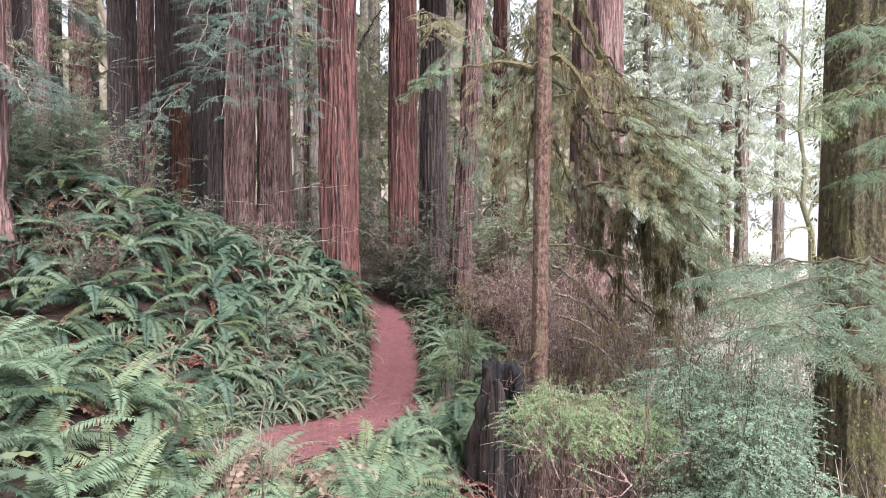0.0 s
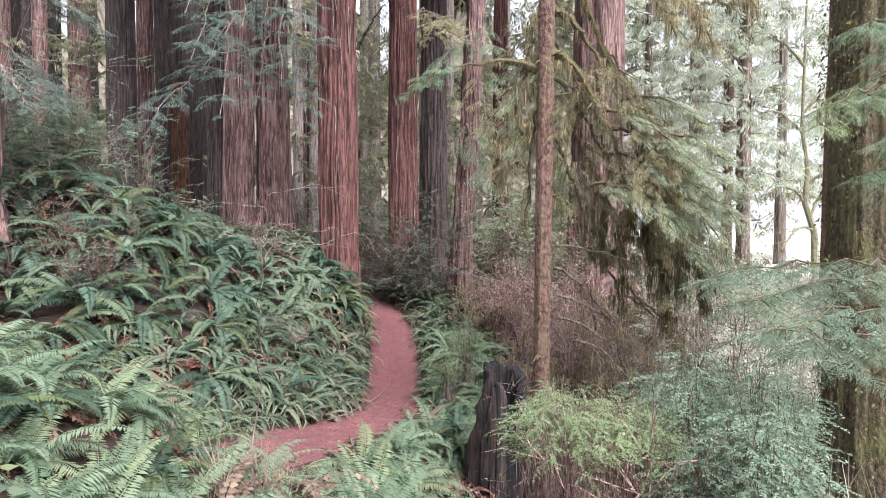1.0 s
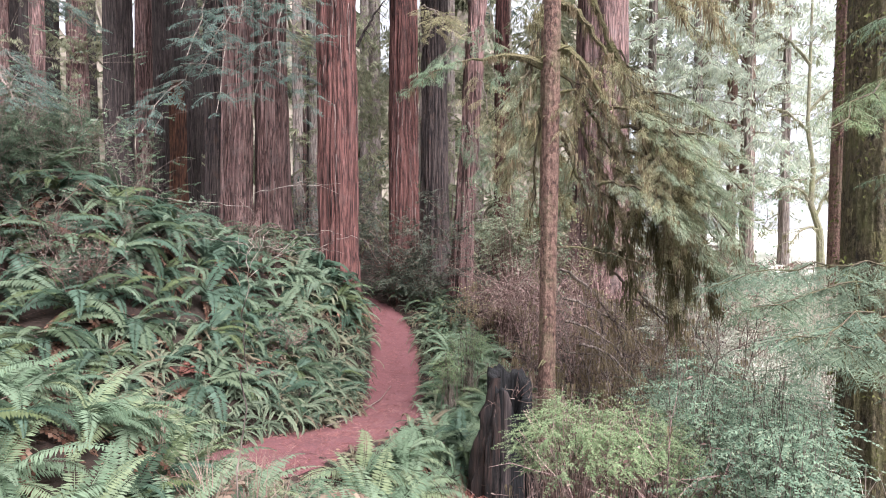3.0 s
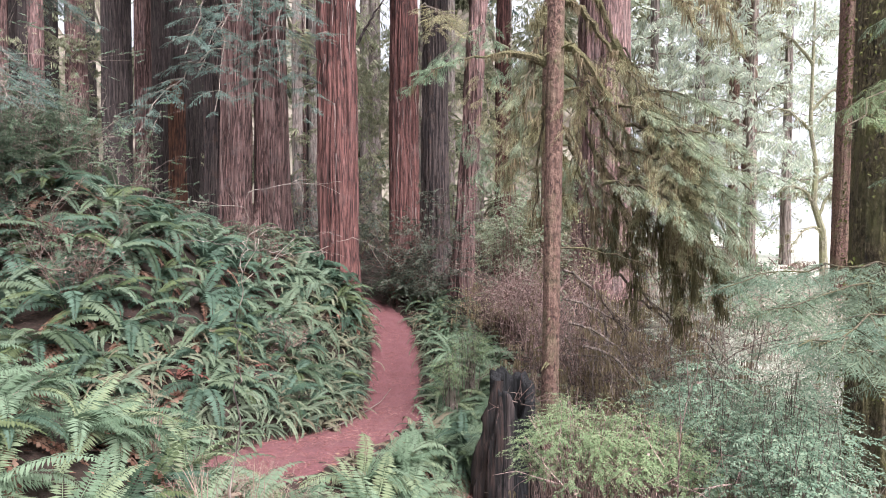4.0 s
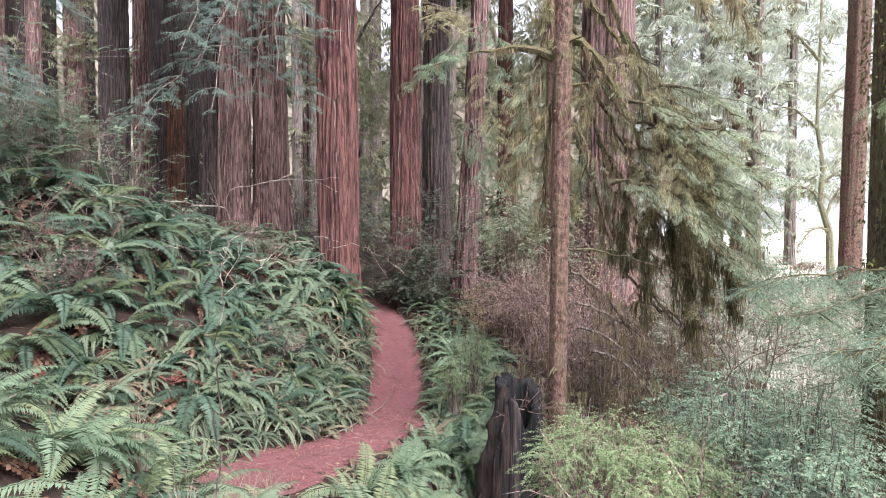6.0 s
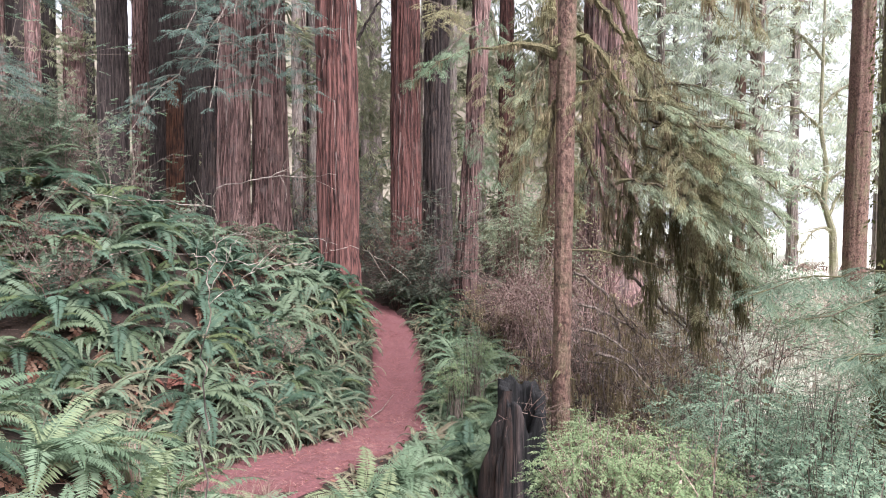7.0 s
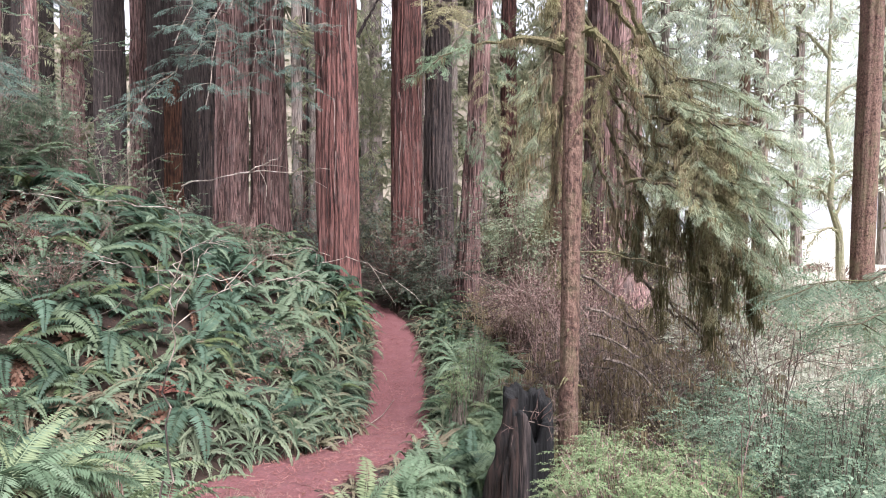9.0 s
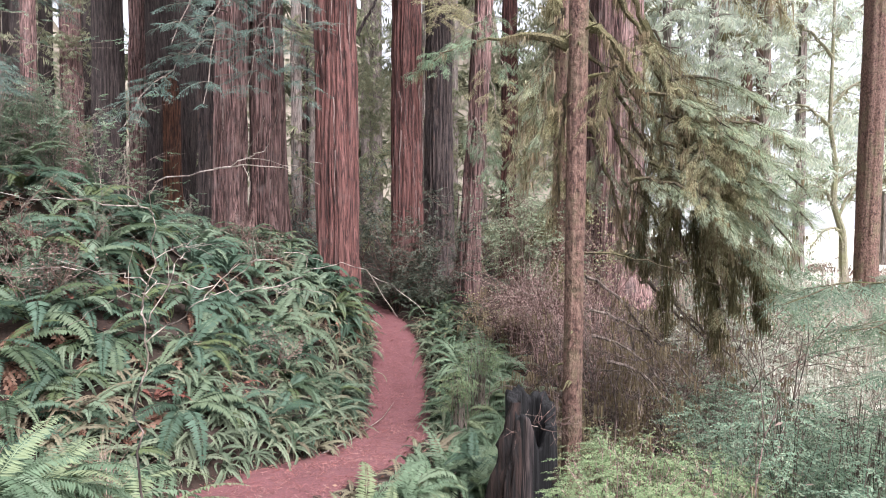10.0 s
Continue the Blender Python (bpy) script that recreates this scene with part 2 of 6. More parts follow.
# ---- the lie of the land ----
TRAIL = np.array([(-30, 1.0, 3.0), (-14, 3.6, 1.8), (-8.5, 5.0, 1.15), (-6.0, 6.0, 0.95), (-4.3, 7.0, 0.88), (-3.05, 8.2, 0.88), (-2.15, 9.4, 0.78), (-1.5, 11.0, 0.45), (-1.2, 13.2, 0.22),
                  (-1.30, 15.5, 0.55), (-1.58, 17.6, 1.02), (-2.35, 19.6, 1.5), (-3.6, 21.2, 1.75), (-4.0, 23, 1.8), (-3.2, 27, 1.9), (-3.2, 80, 3.0)])


def smooth_path(p, n=12):
    """A rounded path through the points (Catmull-Rom)."""
    q = np.vstack([2 * p[0] - p[1], p, 2 * p[-1] - p[-2]])
    out = []
    for a, b, c, d in zip(q, q[1:], q[2:], q[3:]):
        for t in np.arange(n) / n:
            out.append(0.5 * (2 * b + (c - a) * t + (2 * a - 5 * b + 4 * c - d) * t * t + (3 * b - a - 3 * c + d) * t ** 3))
    return np.array(out + [p[-1]])


TRACK = smooth_path(TRAIL)
HALF = 0.66


def step(a, b, x):
    t = np.clip((x - a) / (b - a), 0, 1)
    return t * t * (3 - 2 * t)


SEG_A, SEG_D = TRACK[:-1], np.diff(TRACK, axis=0)
SEG_L = (SEG_D[:, :2] ** 2).sum(1)


def beside(x, y):
    """Distance from the trail's middle (left of it positive) and the trail's height there."""
    x, y = np.atleast_1d(x).astype(float), np.atleast_1d(y).astype(float)
    shape, x, y = x.shape, x.ravel(), y.ravel()
    out, height = np.zeros(len(x)), np.zeros(len(x))
    for i in range(0, len(x), 4000):
        px, py = x[i:i + 4000, None] - SEG_A[:, 0], y[i:i + 4000, None] - SEG_A[:, 1]
        t = np.clip((px * SEG_D[:, 0] + py * SEG_D[:, 1]) / SEG_L, 0, 1)
        dx, dy = px - t * SEG_D[:, 0], py - t * SEG_D[:, 1]
        r = dx * dx + dy * dy
        k = r.argmin(1)
        n = np.arange(len(k))
        side = SEG_D[k, 0] * dy[n, k] - SEG_D[k, 1] * dx[n, k]
        out[i:i + 4000] = np.sqrt(r[n, k]) * np.where(side >= 0, 1, -1)
        height[i:i + 4000] = SEG_A[k, 2] + t[n, k] * SEG_D[k, 2]
    return out.reshape(shape), height.reshape(shape)


def ground(x, y):
    s, zt = beside(x, y)
    d = np.abs(s)
    e = np.clip(d - HALF, 0, None)
    left = 0.2 * step(0.0, 0.5, e) + (0.60 - 0.34 * step(14.5, 19.5, y)) * np.clip(e, 0, 5.2) + 0.07 * np.clip(e - 5.2, 0, 60)
    left = left + 1.15 * step(14, 18, y) * step(0.2, 1.4, e) * step(5.0, 2.4, e)
    right = -np.clip(0.55 * e, 0, 1.5) * step(15, 10, y) - 0.02 * np.clip(e - 8, 0, 40) + 0.12 * step(0, 0.3, e)
    right = right + (1.5 + 0.7 * step(-1.5, -3.0, x)) * step(7.6, 5.0, y) * step(0.2, 1.6, e) * step(3.2, 0.2, x) * step(-14, -9, x)
    right = right + 0.9 * step(5.6, 4.3, y) * step(0.2, 1.6, e) * step(0.4, -0.6, x) * step(-9, -5, x)
    left = left + 1.1 * step(-4.5, -6.2, x) * np.exp(-((y - 13.3) / 1.35) ** 2)
    z = zt + np.where(s > 0, left, right)
    rough = 0.22 * (vnoise(x * 0.9, y * 0.9, 0, 3) - 0.5) + 0.10 * (vnoise(x * 3, y * 3, 0, 4) - 0.5)
    return z + rough * step(0.5, 1.2, d) - 0.07 * step(0.85, 0.45, d + 0.35 * (vnoise(x * 4, y * 4, 0, 5) - 0.5))


def grid_lines(lo, hi, fine_lo, fine_hi, step_size):
    mid = np.arange(fine_lo, fine_hi, step_size)
    out = [fine_hi]
    w = step_size
    while out[-1] < hi:
        w *= 1.22
        out.append(out[-1] + w)
    back = [fine_lo]
    w = step_size
    while back[-1] > lo:
        w *= 1.22
        back.append(back[-1] - w)
    return np.array(back[:0:-1] + list(mid) + out)


def build_ground():
    xs, ys = grid_lines(-900, 900, -9, 7, 0.16), grid_lines(-900, 900, 3, 24, 0.16)
    gx, gy = np.meshgrid(xs, ys)
    fx, fy = gx.ravel(), gy.ravel()
    z = ground(np.clip(fx, -70, 70), np.clip(fy, -20, 75))
    n = len(xs)
    i, j = np.meshgrid(np.arange(len(ys) - 1), np.arange(n - 1), indexing="ij")
    q = np.stack([i * n + j, i * n + j + 1, (i + 1) * n + j + 1, (i + 1) * n + j], -1).reshape(-1, 4)
    mid = (fx[q].mean(1), fy[q].mean(1))
    # Meadow colour reaches into the hollow to paint in the clearing's brightness.
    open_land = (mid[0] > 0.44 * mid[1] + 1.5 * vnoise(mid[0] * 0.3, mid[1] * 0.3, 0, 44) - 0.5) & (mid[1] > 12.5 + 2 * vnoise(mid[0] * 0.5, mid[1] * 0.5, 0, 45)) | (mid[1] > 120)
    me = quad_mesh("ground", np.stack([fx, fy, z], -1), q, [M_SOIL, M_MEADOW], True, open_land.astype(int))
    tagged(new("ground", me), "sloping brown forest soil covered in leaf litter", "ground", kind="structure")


def build_trail():
    p = TRACK[(TRACK[:, 0] > -12) & (TRACK[:, 1] < 20.9)]
    fine = np.stack([np.interp(np.linspace(0, len(p) - 1, 420), np.arange(len(p)), p[:, k]) for k in range(3)], -1)
    t = np.gradient(fine[:, :2], axis=0)
    t /= np.linalg.norm(t, axis=1)[:, None]
    across = np.linspace(-0.85, 0.85, 25)
    v = np.zeros((len(fine), len(across), 3))
    v[..., 0] = fine[:, None, 0] - t[:, None, 1] * across
    v[..., 1] = fine[:, None, 1] + t[:, None, 0] * across
    v[..., 2] = fine[:, None, 2] - 0.05 * (across / 0.85) ** 2 + 0.035 * (vnoise(v[..., 0] * 5, v[..., 1] * 5, 0, 8) - 0.5) - 0.03 * np.exp(-((across - 0.1) / 0.25) ** 2)
    n = len(across)
    i, j = np.meshgrid(np.arange(len(fine) - 1), np.arange(n - 1), indexing="ij")
    q = np.stack([i * n + j + 1, i * n + j, (i + 1) * n + j, (i + 1) * n + j + 1], -1).reshape(-1, 4)
    tagged(new("trail", quad_mesh("trail", v.reshape(-1, 3), q, M_TRAIL, True)), "narrow footpath of trodden reddish needle duff", "path", kind="structure")


def build_hillside():
    """The far wooded slope that closes the wood beyond the trunks."""
    a = np.linspace(math.radians(74), math.radians(215), 150)
    z = np.concatenate([[-6], np.linspace(0, 46, 40)])
    aa, zz = np.meshgrid(a, z, indexing="ij")
    r = 96 + 7 * vnoise(aa * 24, zz * 0.22, 0, 61) + 3 * vnoise(aa * 80, zz * 0.8, 0, 62) + 0.35 * zz
    top = 0.65 + 0.5 * vnoise(aa * 30, 0, 0, 63)
    v = np.stack([r * np.cos(aa), r * np.sin(aa), np.where(zz > 0, zz * top, zz)], -1).reshape(-1, 3)
    n = len(z)
    i, j = np.meshgrid(np.arange(len(a) - 1), np.arange(n - 1), indexing="ij")
    q = np.stack([i * n + j, i * n + j + 1, (i + 1) * n + j + 1, (i + 1) * n + j], -1).reshape(-1, 4)
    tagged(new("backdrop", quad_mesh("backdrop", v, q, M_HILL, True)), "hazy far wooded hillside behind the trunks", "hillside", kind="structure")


build_ground()
build_trail()
build_hillside()


# ---- trees ----
def trunk_mesh(name, mat, r0, r1, height, lean=(0, 0), flare=0.25, flutes=0.10, cell=0.17, depth=0.10, seg=100, rise=0.19, seed=0, bow=0.0, below=0.8, cave=None):
    """An upright trunk with a flared foot, broad flutes and stringy bark ridges; its foot at the origin."""
    zs = np.concatenate([np.linspace(-below, 2, int((2 + below) / (rise * 0.7))), np.arange(2 + rise, min(11, height), rise), np.arange(11 + rise, height, rise * 4)])
    th = np.arange(seg) * 2 * np.pi / seg
    z, a = np.meshgrid(zs, th, indexing="ij")
    f = np.clip(z / height, 0, 1)
    r = r0 + (r1 - r0) * f + flare * r0 * np.exp(-np.clip(z, -0.5, None) / (1.1 * r0 + 0.25))
    cx, sx = np.cos(a), np.sin(a)
    r = r * (1 + flutes * (vnoise(cx * 2.2 + 9, sx * 2.2 + 9, z * 0.12, seed) - 0.5) * 2 * (1 + 1.2 * np.exp(-np.clip(z, 0, None) / 1.5)))
    n = r0 / cell
    warp = 0.7 * (vnoise(cx * 2 + 5, sx * 2 + 5, z * 0.5, seed + 1) - 0.5)
    ca, sa = np.cos(a + warp / n), np.sin(a + warp / n)
    ridge = np.abs(2 * vnoise(ca * n * 1.6 + 50, sa * n * 1.6 + 50, z * 0.35, seed + 2) - 1)
    fine = np.abs(2 * vnoise(ca * n * 3.4 + 80, sa * n * 3.4 + 80, z * 1.1, seed + 3) - 1)
    r = r + depth * (np.minimum(ridge * 2.4, 1) - 0.6) + depth * 0.45 * (fine - 0.5)
    gap = np.zeros_like(r)
    if cave:
        gap = np.exp(-(((a - cave[0] + np.pi) % (2 * np.pi) - np.pi) / cave[1]) ** 4) * step(cave[2], cave[2] * 0.6, z)
        r = r * (1 - 0.62 * gap)
    v = np.stack([r * cx + lean[0] * f + bow * np.sin(f * np.pi), r * sx + lean[1] * f, z], -1)
    i, j = np.meshgrid(np.arange(len(zs) - 1), np.arange(seg), indexing="ij")
    k = (j + 1) % seg
    q = np.stack([i * seg + j, i * seg + k, (i + 1) * seg + k, (i + 1) * seg + j], -1).reshape(-1, 4)
    if cave:
        return quad_mesh(name, v.reshape(-1, 3), q, [mat, cave[3]], True, (gap.ravel()[q[:, 0]] > 0.3).astype(int))
    return quad_mesh(name, v.reshape(-1, 3), q, mat, True)


def fan_spray(blades, seed):
    r = np.random.default_rng(seed)
    a = np.linspace(-1.0, 1.0, blades)
    at = np.stack([0.35 * (1 - np.abs(a)) * r.uniform(0, 1.3, blades), 0.05 * a, np.zeros(blades)], -1)
    blade = (np.array([[0, 0, 0], [0.45, 0.09, 0.03], [1, 0, -0.12], [0.45, -0.09, 0.03]]), np.array([[0, 3, 2, 1]]))
    return scatter(blade, at, turns(a, r.normal(-0.15, 0.15, blades), r.normal(0, 0.4, blades), r.uniform(0.35, 0.7, blades)))


CROWN_SPRAY = fan_spray(9, 3)


def tree(kind, label, x, y, me, group="", crown=True):
    z = float(ground(x, y)[0])
    root = new(kind)
    root.matrix_basis = pose(x, y, z)
    part("trunk", me, root)
    top = max(v.co.z for v in me.vertices)
    if crown:
        r = np.random.default_rng(int(abs(x) * 100 + y * 10))
        # Redwoods on the left get larger crowns, out of view, to shade the bank.
        wide = -16 < x < -2 and y < 40
        n = 170 if wide else 50
        zc = top * r.uniform(0.80, 1.05, n)
        a, d = r.uniform(0, 6.28, n), r.uniform(0.3, 1, n) * (4.2 if wide else 2.6) * (1 - 0.6 * (zc / top - 0.80) / 0.25)
        at = np.stack([d * np.cos(a), d * np.sin(a), zc], -1)
        tagged(part("crown", quad_mesh("crown", *scatter(CROWN_SPRAY, at, turns(a + r.normal(0, 0.5, n), r.normal(-0.35, 0.25, n), r.normal(0, 0.3, n), r.uniform(1.2, 2.2, n))), M_NEEDLE), root), kind="stuff")
    return tagged(root, label, "tree", group)


REDS = "redwood trunks"
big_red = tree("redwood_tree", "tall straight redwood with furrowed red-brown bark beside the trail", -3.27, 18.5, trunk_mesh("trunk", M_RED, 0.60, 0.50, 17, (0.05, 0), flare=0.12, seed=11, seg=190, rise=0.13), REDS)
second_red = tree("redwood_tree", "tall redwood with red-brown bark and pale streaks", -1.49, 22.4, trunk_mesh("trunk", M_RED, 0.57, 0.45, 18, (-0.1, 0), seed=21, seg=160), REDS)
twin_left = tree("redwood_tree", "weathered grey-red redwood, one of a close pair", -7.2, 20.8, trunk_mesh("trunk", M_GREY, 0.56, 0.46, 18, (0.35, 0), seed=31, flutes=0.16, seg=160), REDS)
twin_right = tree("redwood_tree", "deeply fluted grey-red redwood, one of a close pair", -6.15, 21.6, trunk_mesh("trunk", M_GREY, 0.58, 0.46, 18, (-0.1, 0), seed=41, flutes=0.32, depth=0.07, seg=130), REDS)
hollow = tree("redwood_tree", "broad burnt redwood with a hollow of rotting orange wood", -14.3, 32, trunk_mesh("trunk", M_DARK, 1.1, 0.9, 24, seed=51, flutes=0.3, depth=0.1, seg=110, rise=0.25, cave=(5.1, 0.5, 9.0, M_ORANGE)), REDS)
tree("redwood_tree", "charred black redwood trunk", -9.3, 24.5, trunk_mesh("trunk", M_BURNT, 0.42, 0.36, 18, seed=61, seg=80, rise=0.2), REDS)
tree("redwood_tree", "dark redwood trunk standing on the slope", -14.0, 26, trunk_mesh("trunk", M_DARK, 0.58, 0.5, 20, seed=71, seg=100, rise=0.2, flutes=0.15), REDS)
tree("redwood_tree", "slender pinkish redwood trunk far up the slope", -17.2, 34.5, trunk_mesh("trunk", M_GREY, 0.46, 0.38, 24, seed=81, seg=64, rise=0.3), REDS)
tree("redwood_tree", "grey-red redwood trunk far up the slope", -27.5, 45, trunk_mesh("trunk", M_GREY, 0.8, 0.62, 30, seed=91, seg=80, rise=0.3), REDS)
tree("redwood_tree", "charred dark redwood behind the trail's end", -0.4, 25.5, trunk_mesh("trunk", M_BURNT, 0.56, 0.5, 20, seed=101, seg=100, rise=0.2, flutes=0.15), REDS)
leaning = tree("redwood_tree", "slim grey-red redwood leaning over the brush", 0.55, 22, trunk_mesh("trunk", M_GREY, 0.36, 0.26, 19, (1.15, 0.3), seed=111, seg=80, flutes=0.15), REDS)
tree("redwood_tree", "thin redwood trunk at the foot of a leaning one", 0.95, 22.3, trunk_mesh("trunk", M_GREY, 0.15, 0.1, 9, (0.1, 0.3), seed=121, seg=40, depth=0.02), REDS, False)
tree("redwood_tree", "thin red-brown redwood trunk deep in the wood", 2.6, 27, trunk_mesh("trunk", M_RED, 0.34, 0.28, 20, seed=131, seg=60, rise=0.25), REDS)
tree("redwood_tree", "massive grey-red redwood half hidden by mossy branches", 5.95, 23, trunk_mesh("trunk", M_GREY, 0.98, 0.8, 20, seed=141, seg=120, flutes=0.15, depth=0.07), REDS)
slim = tree("redwood_tree", "slim reddish tree hung with moss", 2.9, 17.6, trunk_mesh("trunk", M_SPRUCE, 0.2, 0.16, 14, (0.1, 0), seed=151, seg=50, depth=0.02), "", False)
near_left = tree("redwood_tree", "redwood trunk standing among ferns on the bank", -7.95, 10, trunk_mesh("trunk", M_GREY, 0.44, 0.4, 14, seed=161, seg=90), REDS, False)
spruce = tree("spruce_tree", "slender young spruce with mossy broken branches", 1.62, 10.0, trunk_mesh("trunk", M_SPRUCE, 0.145, 0.125, 12, (0.12, 0), seed=171, seg=64, depth=0.012, cell=0.05, flutes=0.06, rise=0.08, flare=0.3, below=1.5), "", False)
mossy_spruce = tree("spruce_tree", "large spruce trunk thick with green moss", 6.75, 9.5, trunk_mesh("trunk", M_MOSSBARK, 0.60, 0.50, 14, seed=181, seg=110, depth=0.04, cell=0.07, flutes=0.12, rise=0.1), "", False)
tree("spruce_tree", "straight spruce with scaly brown bark and moss", 14.4, 22, trunk_mesh("trunk", M_SPRUCE, 0.38, 0.34, 18, (0.3, 0), seed=191, seg=70, depth=0.03, cell=0.07))
clearing_trunks = [tree("spruce_tree", "slender far trunk at the edge of a clearing", 16.3, 34, trunk_mesh("trunk", M_SPRUCE, 0.27, 0.22, 20, seed=201, seg=40, rise=0.3))]
clearing_trunks.append(tree("spruce_tree", "far trunk at the edge of a clearing", 17.2, 34, trunk_mesh("trunk", M_SPRUCE, 0.38, 0.32, 20, seed=211, seg=40, rise=0.3)))
for n, (x, y, r) in enumerate([(-31, 42, 0.6), (-28.5, 41, 0.45), (-30, 46, 0.5), (-25, 37, 0.45), (-34, 48, 0.6), (-22, 50, 0.5), (-12.5, 52, 0.6), (-11, 50, 0.5), (-13.5, 48, 0.45),
                               (-3, 55, 0.7), (3, 52, 0.5), (6, 58, 0.6), (9, 48, 0.4), (-7.5, 58, 0.7), (12, 45, 0.35), (0.5, 48, 0.4), (-38, 50, 0.7), (-36, 44, 0.5), (-20.5, 41, 0.55), (-19, 47, 0.6), (-23.5, 44, 0.4), (-26, 52, 0.7), (-16, 43, 0.5), (-9.5, 44, 0.45), (-16.5, 55, 0.7), (-32.5, 55, 0.6), (-8.8, 36, 0.3), (-5.2, 45, 0.45), (2, 39, 0.3), (4.4, 45, 0.4), (-1.3, 38, 0.28)]):
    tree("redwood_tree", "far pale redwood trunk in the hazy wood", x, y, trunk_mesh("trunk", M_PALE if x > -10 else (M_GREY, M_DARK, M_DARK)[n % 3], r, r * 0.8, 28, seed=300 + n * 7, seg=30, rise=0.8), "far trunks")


# ---- ferns ----
def frond_shape(up, down, pairs=24, wide=0.105, twist=0.0, seed=0, fill=0.64):
    """One arching frond of length 1 along x, with two ranks of leaflets."""
    r = np.random.default_rng(seed)
    n = 40
    ang = np.radians(up + (down - up) * np.linspace(0, 1, n) ** 1.2)
    cx, cz = np.concatenate([[0], np.cumsum(np.cos(ang))[:-1]]) / n, np.concatenate([[0], np.cumsum(np.sin(ang))[:-1]]) / n
    sway = twist * np.linspace(0, 1, n) ** 2
    spine = np.stack([cx, sway, cz], -1)
    pieces = [tube(spine[::9], np.linspace(0.006, 0.0015, len(spine[::9])), 3)]
    for i in range(pairs):
        s = 0.12 + 0.87 * i / pairs
        f = s * (n - 1)
        k = int(f)
        p = spine[k] + (spine[min(k + 1, n - 1)] - spine[k]) * (f - k)
        t = np.array([np.cos(ang[k]), 0, np.sin(ang[k])])
        up_v = np.array([-t[2], 0, t[0]])
        w = wide * min(1, 0.55 + 2.2 * (s - 0.12)) * (1 - max(0, (s - 0.35) / 0.65) ** 1.6) + 0.006
        hw = fill * 0.87 / pairs
        for side in (-1, 1):
            w2 = w * r.uniform(0.85, 1.1)
            d = np.array([0, side, 0]) + t * r.uniform(0.15, 0.45) - up_v * r.uniform(0.05, 0.4)
            d /= np.linalg.norm(d)
            m = p + d * w2 * 0.42
            tilt = up_v * hw * r.uniform(-0.15, 0.3)
            pieces.append((np.array([p, m - t * hw + tilt, p + d * w2 - up_v * w2 * 0.12, m + t * hw - tilt]), np.array([[0, 1, 2, 3] if side > 0 else [0, 3, 2, 1]])))
    return join(pieces)


FRONDS = [frond_shape(66, -62, 36, 0.108, 0.08, 1), frond_shape(58, -82, 36, 0.115, -0.06, 2), frond_shape(42, -85, 36, 0.115, 0.05, 3), frond_shape(76, -35, 36, 0.10, -0.1, 4)]
SPARE_FRONDS = [frond_shape(66, -62, 25, 0.108, 0.08, 1), frond_shape(58, -82, 25, 0.115, -0.06, 2), frond_shape(42, -85, 25, 0.115, 0.05, 3), frond_shape(76, -35, 25, 0.10, -0.1, 4)]
OLD_FRONDS = [frond_shape(20, -75, 16, 0.07, 0.1, 5), frond_shape(5, -80, 16, 0.06, -0.12, 6)]
FROND_MESHES = [quad_mesh("frond", *f, M_FERN) for f in FRONDS]
M_FERNLIGHT = leaf("light_fern_green", [(0.115, 0.168, 0.105), (0.168, 0.236, 0.152), (0.222, 0.290, 0.195), (0.255, 0.298, 0.172)], 0.6, 0.35, gloss=0.15, island=False)
LIGHT_MESHES = [quad_mesh("frond", *frond_shape(u, d, 40, w, t, k, 0.5), M_FERNLIGHT) for k, (u, d, w, t) in enumerate([(70, -40, 0.125, 0.08), (58, -70, 0.13, -0.08), (76, -15, 0.12, 0.1), (46, -75, 0.125, -0.05)])]
OLD_MESHES = [quad_mesh("dead_frond", *f, M_FERNDEAD) for f in OLD_FRONDS]


def fern_plan(r, size):
    """(which, yaw, tilt, length) of each frond of one plant, then of its dead ones."""
    n = r.integers(10, 15)
    a0 = r.uniform(0, 6.28)
    live = [(int(r.integers(0, 4)), a0 + k * 2.4 + r.uniform(-0.3, 0.3), r.uniform(-0.25, 0.12), size * r.uniform(0.7, 1.1)) for k in range(n)]
    dead = [(int(r.integers(0, 2)), r.uniform(0, 6.28), 0.0, size * r.uniform(0.6, 1.0)) for k in range(r.integers(5, 11))]
    return live, dead


def downhill(x, y):
    """The direction in which the ground falls, and how steeply."""
    e = 0.5
    gx = float(ground(x + e, y)[0] - ground(x - e, y)[0]) / (2 * e)
    gy = float(ground(x, y + e)[0] - ground(x, y - e)[0]) / (2 * e)
    return math.atan2(-gy, -gx), min(math.hypot(gx, gy), 0.8)


def on_slope(x, y, lean=0.55):
    """Upright at a spot, nodding down the slope."""
    a, g = downhill(x, y)
    return pose(x, y, float(ground(x, y)[0]) - 0.02) @ Matrix.Rotation(lean * math.atan(g), 4, Vector((-math.sin(a), math.cos(a), 0)))


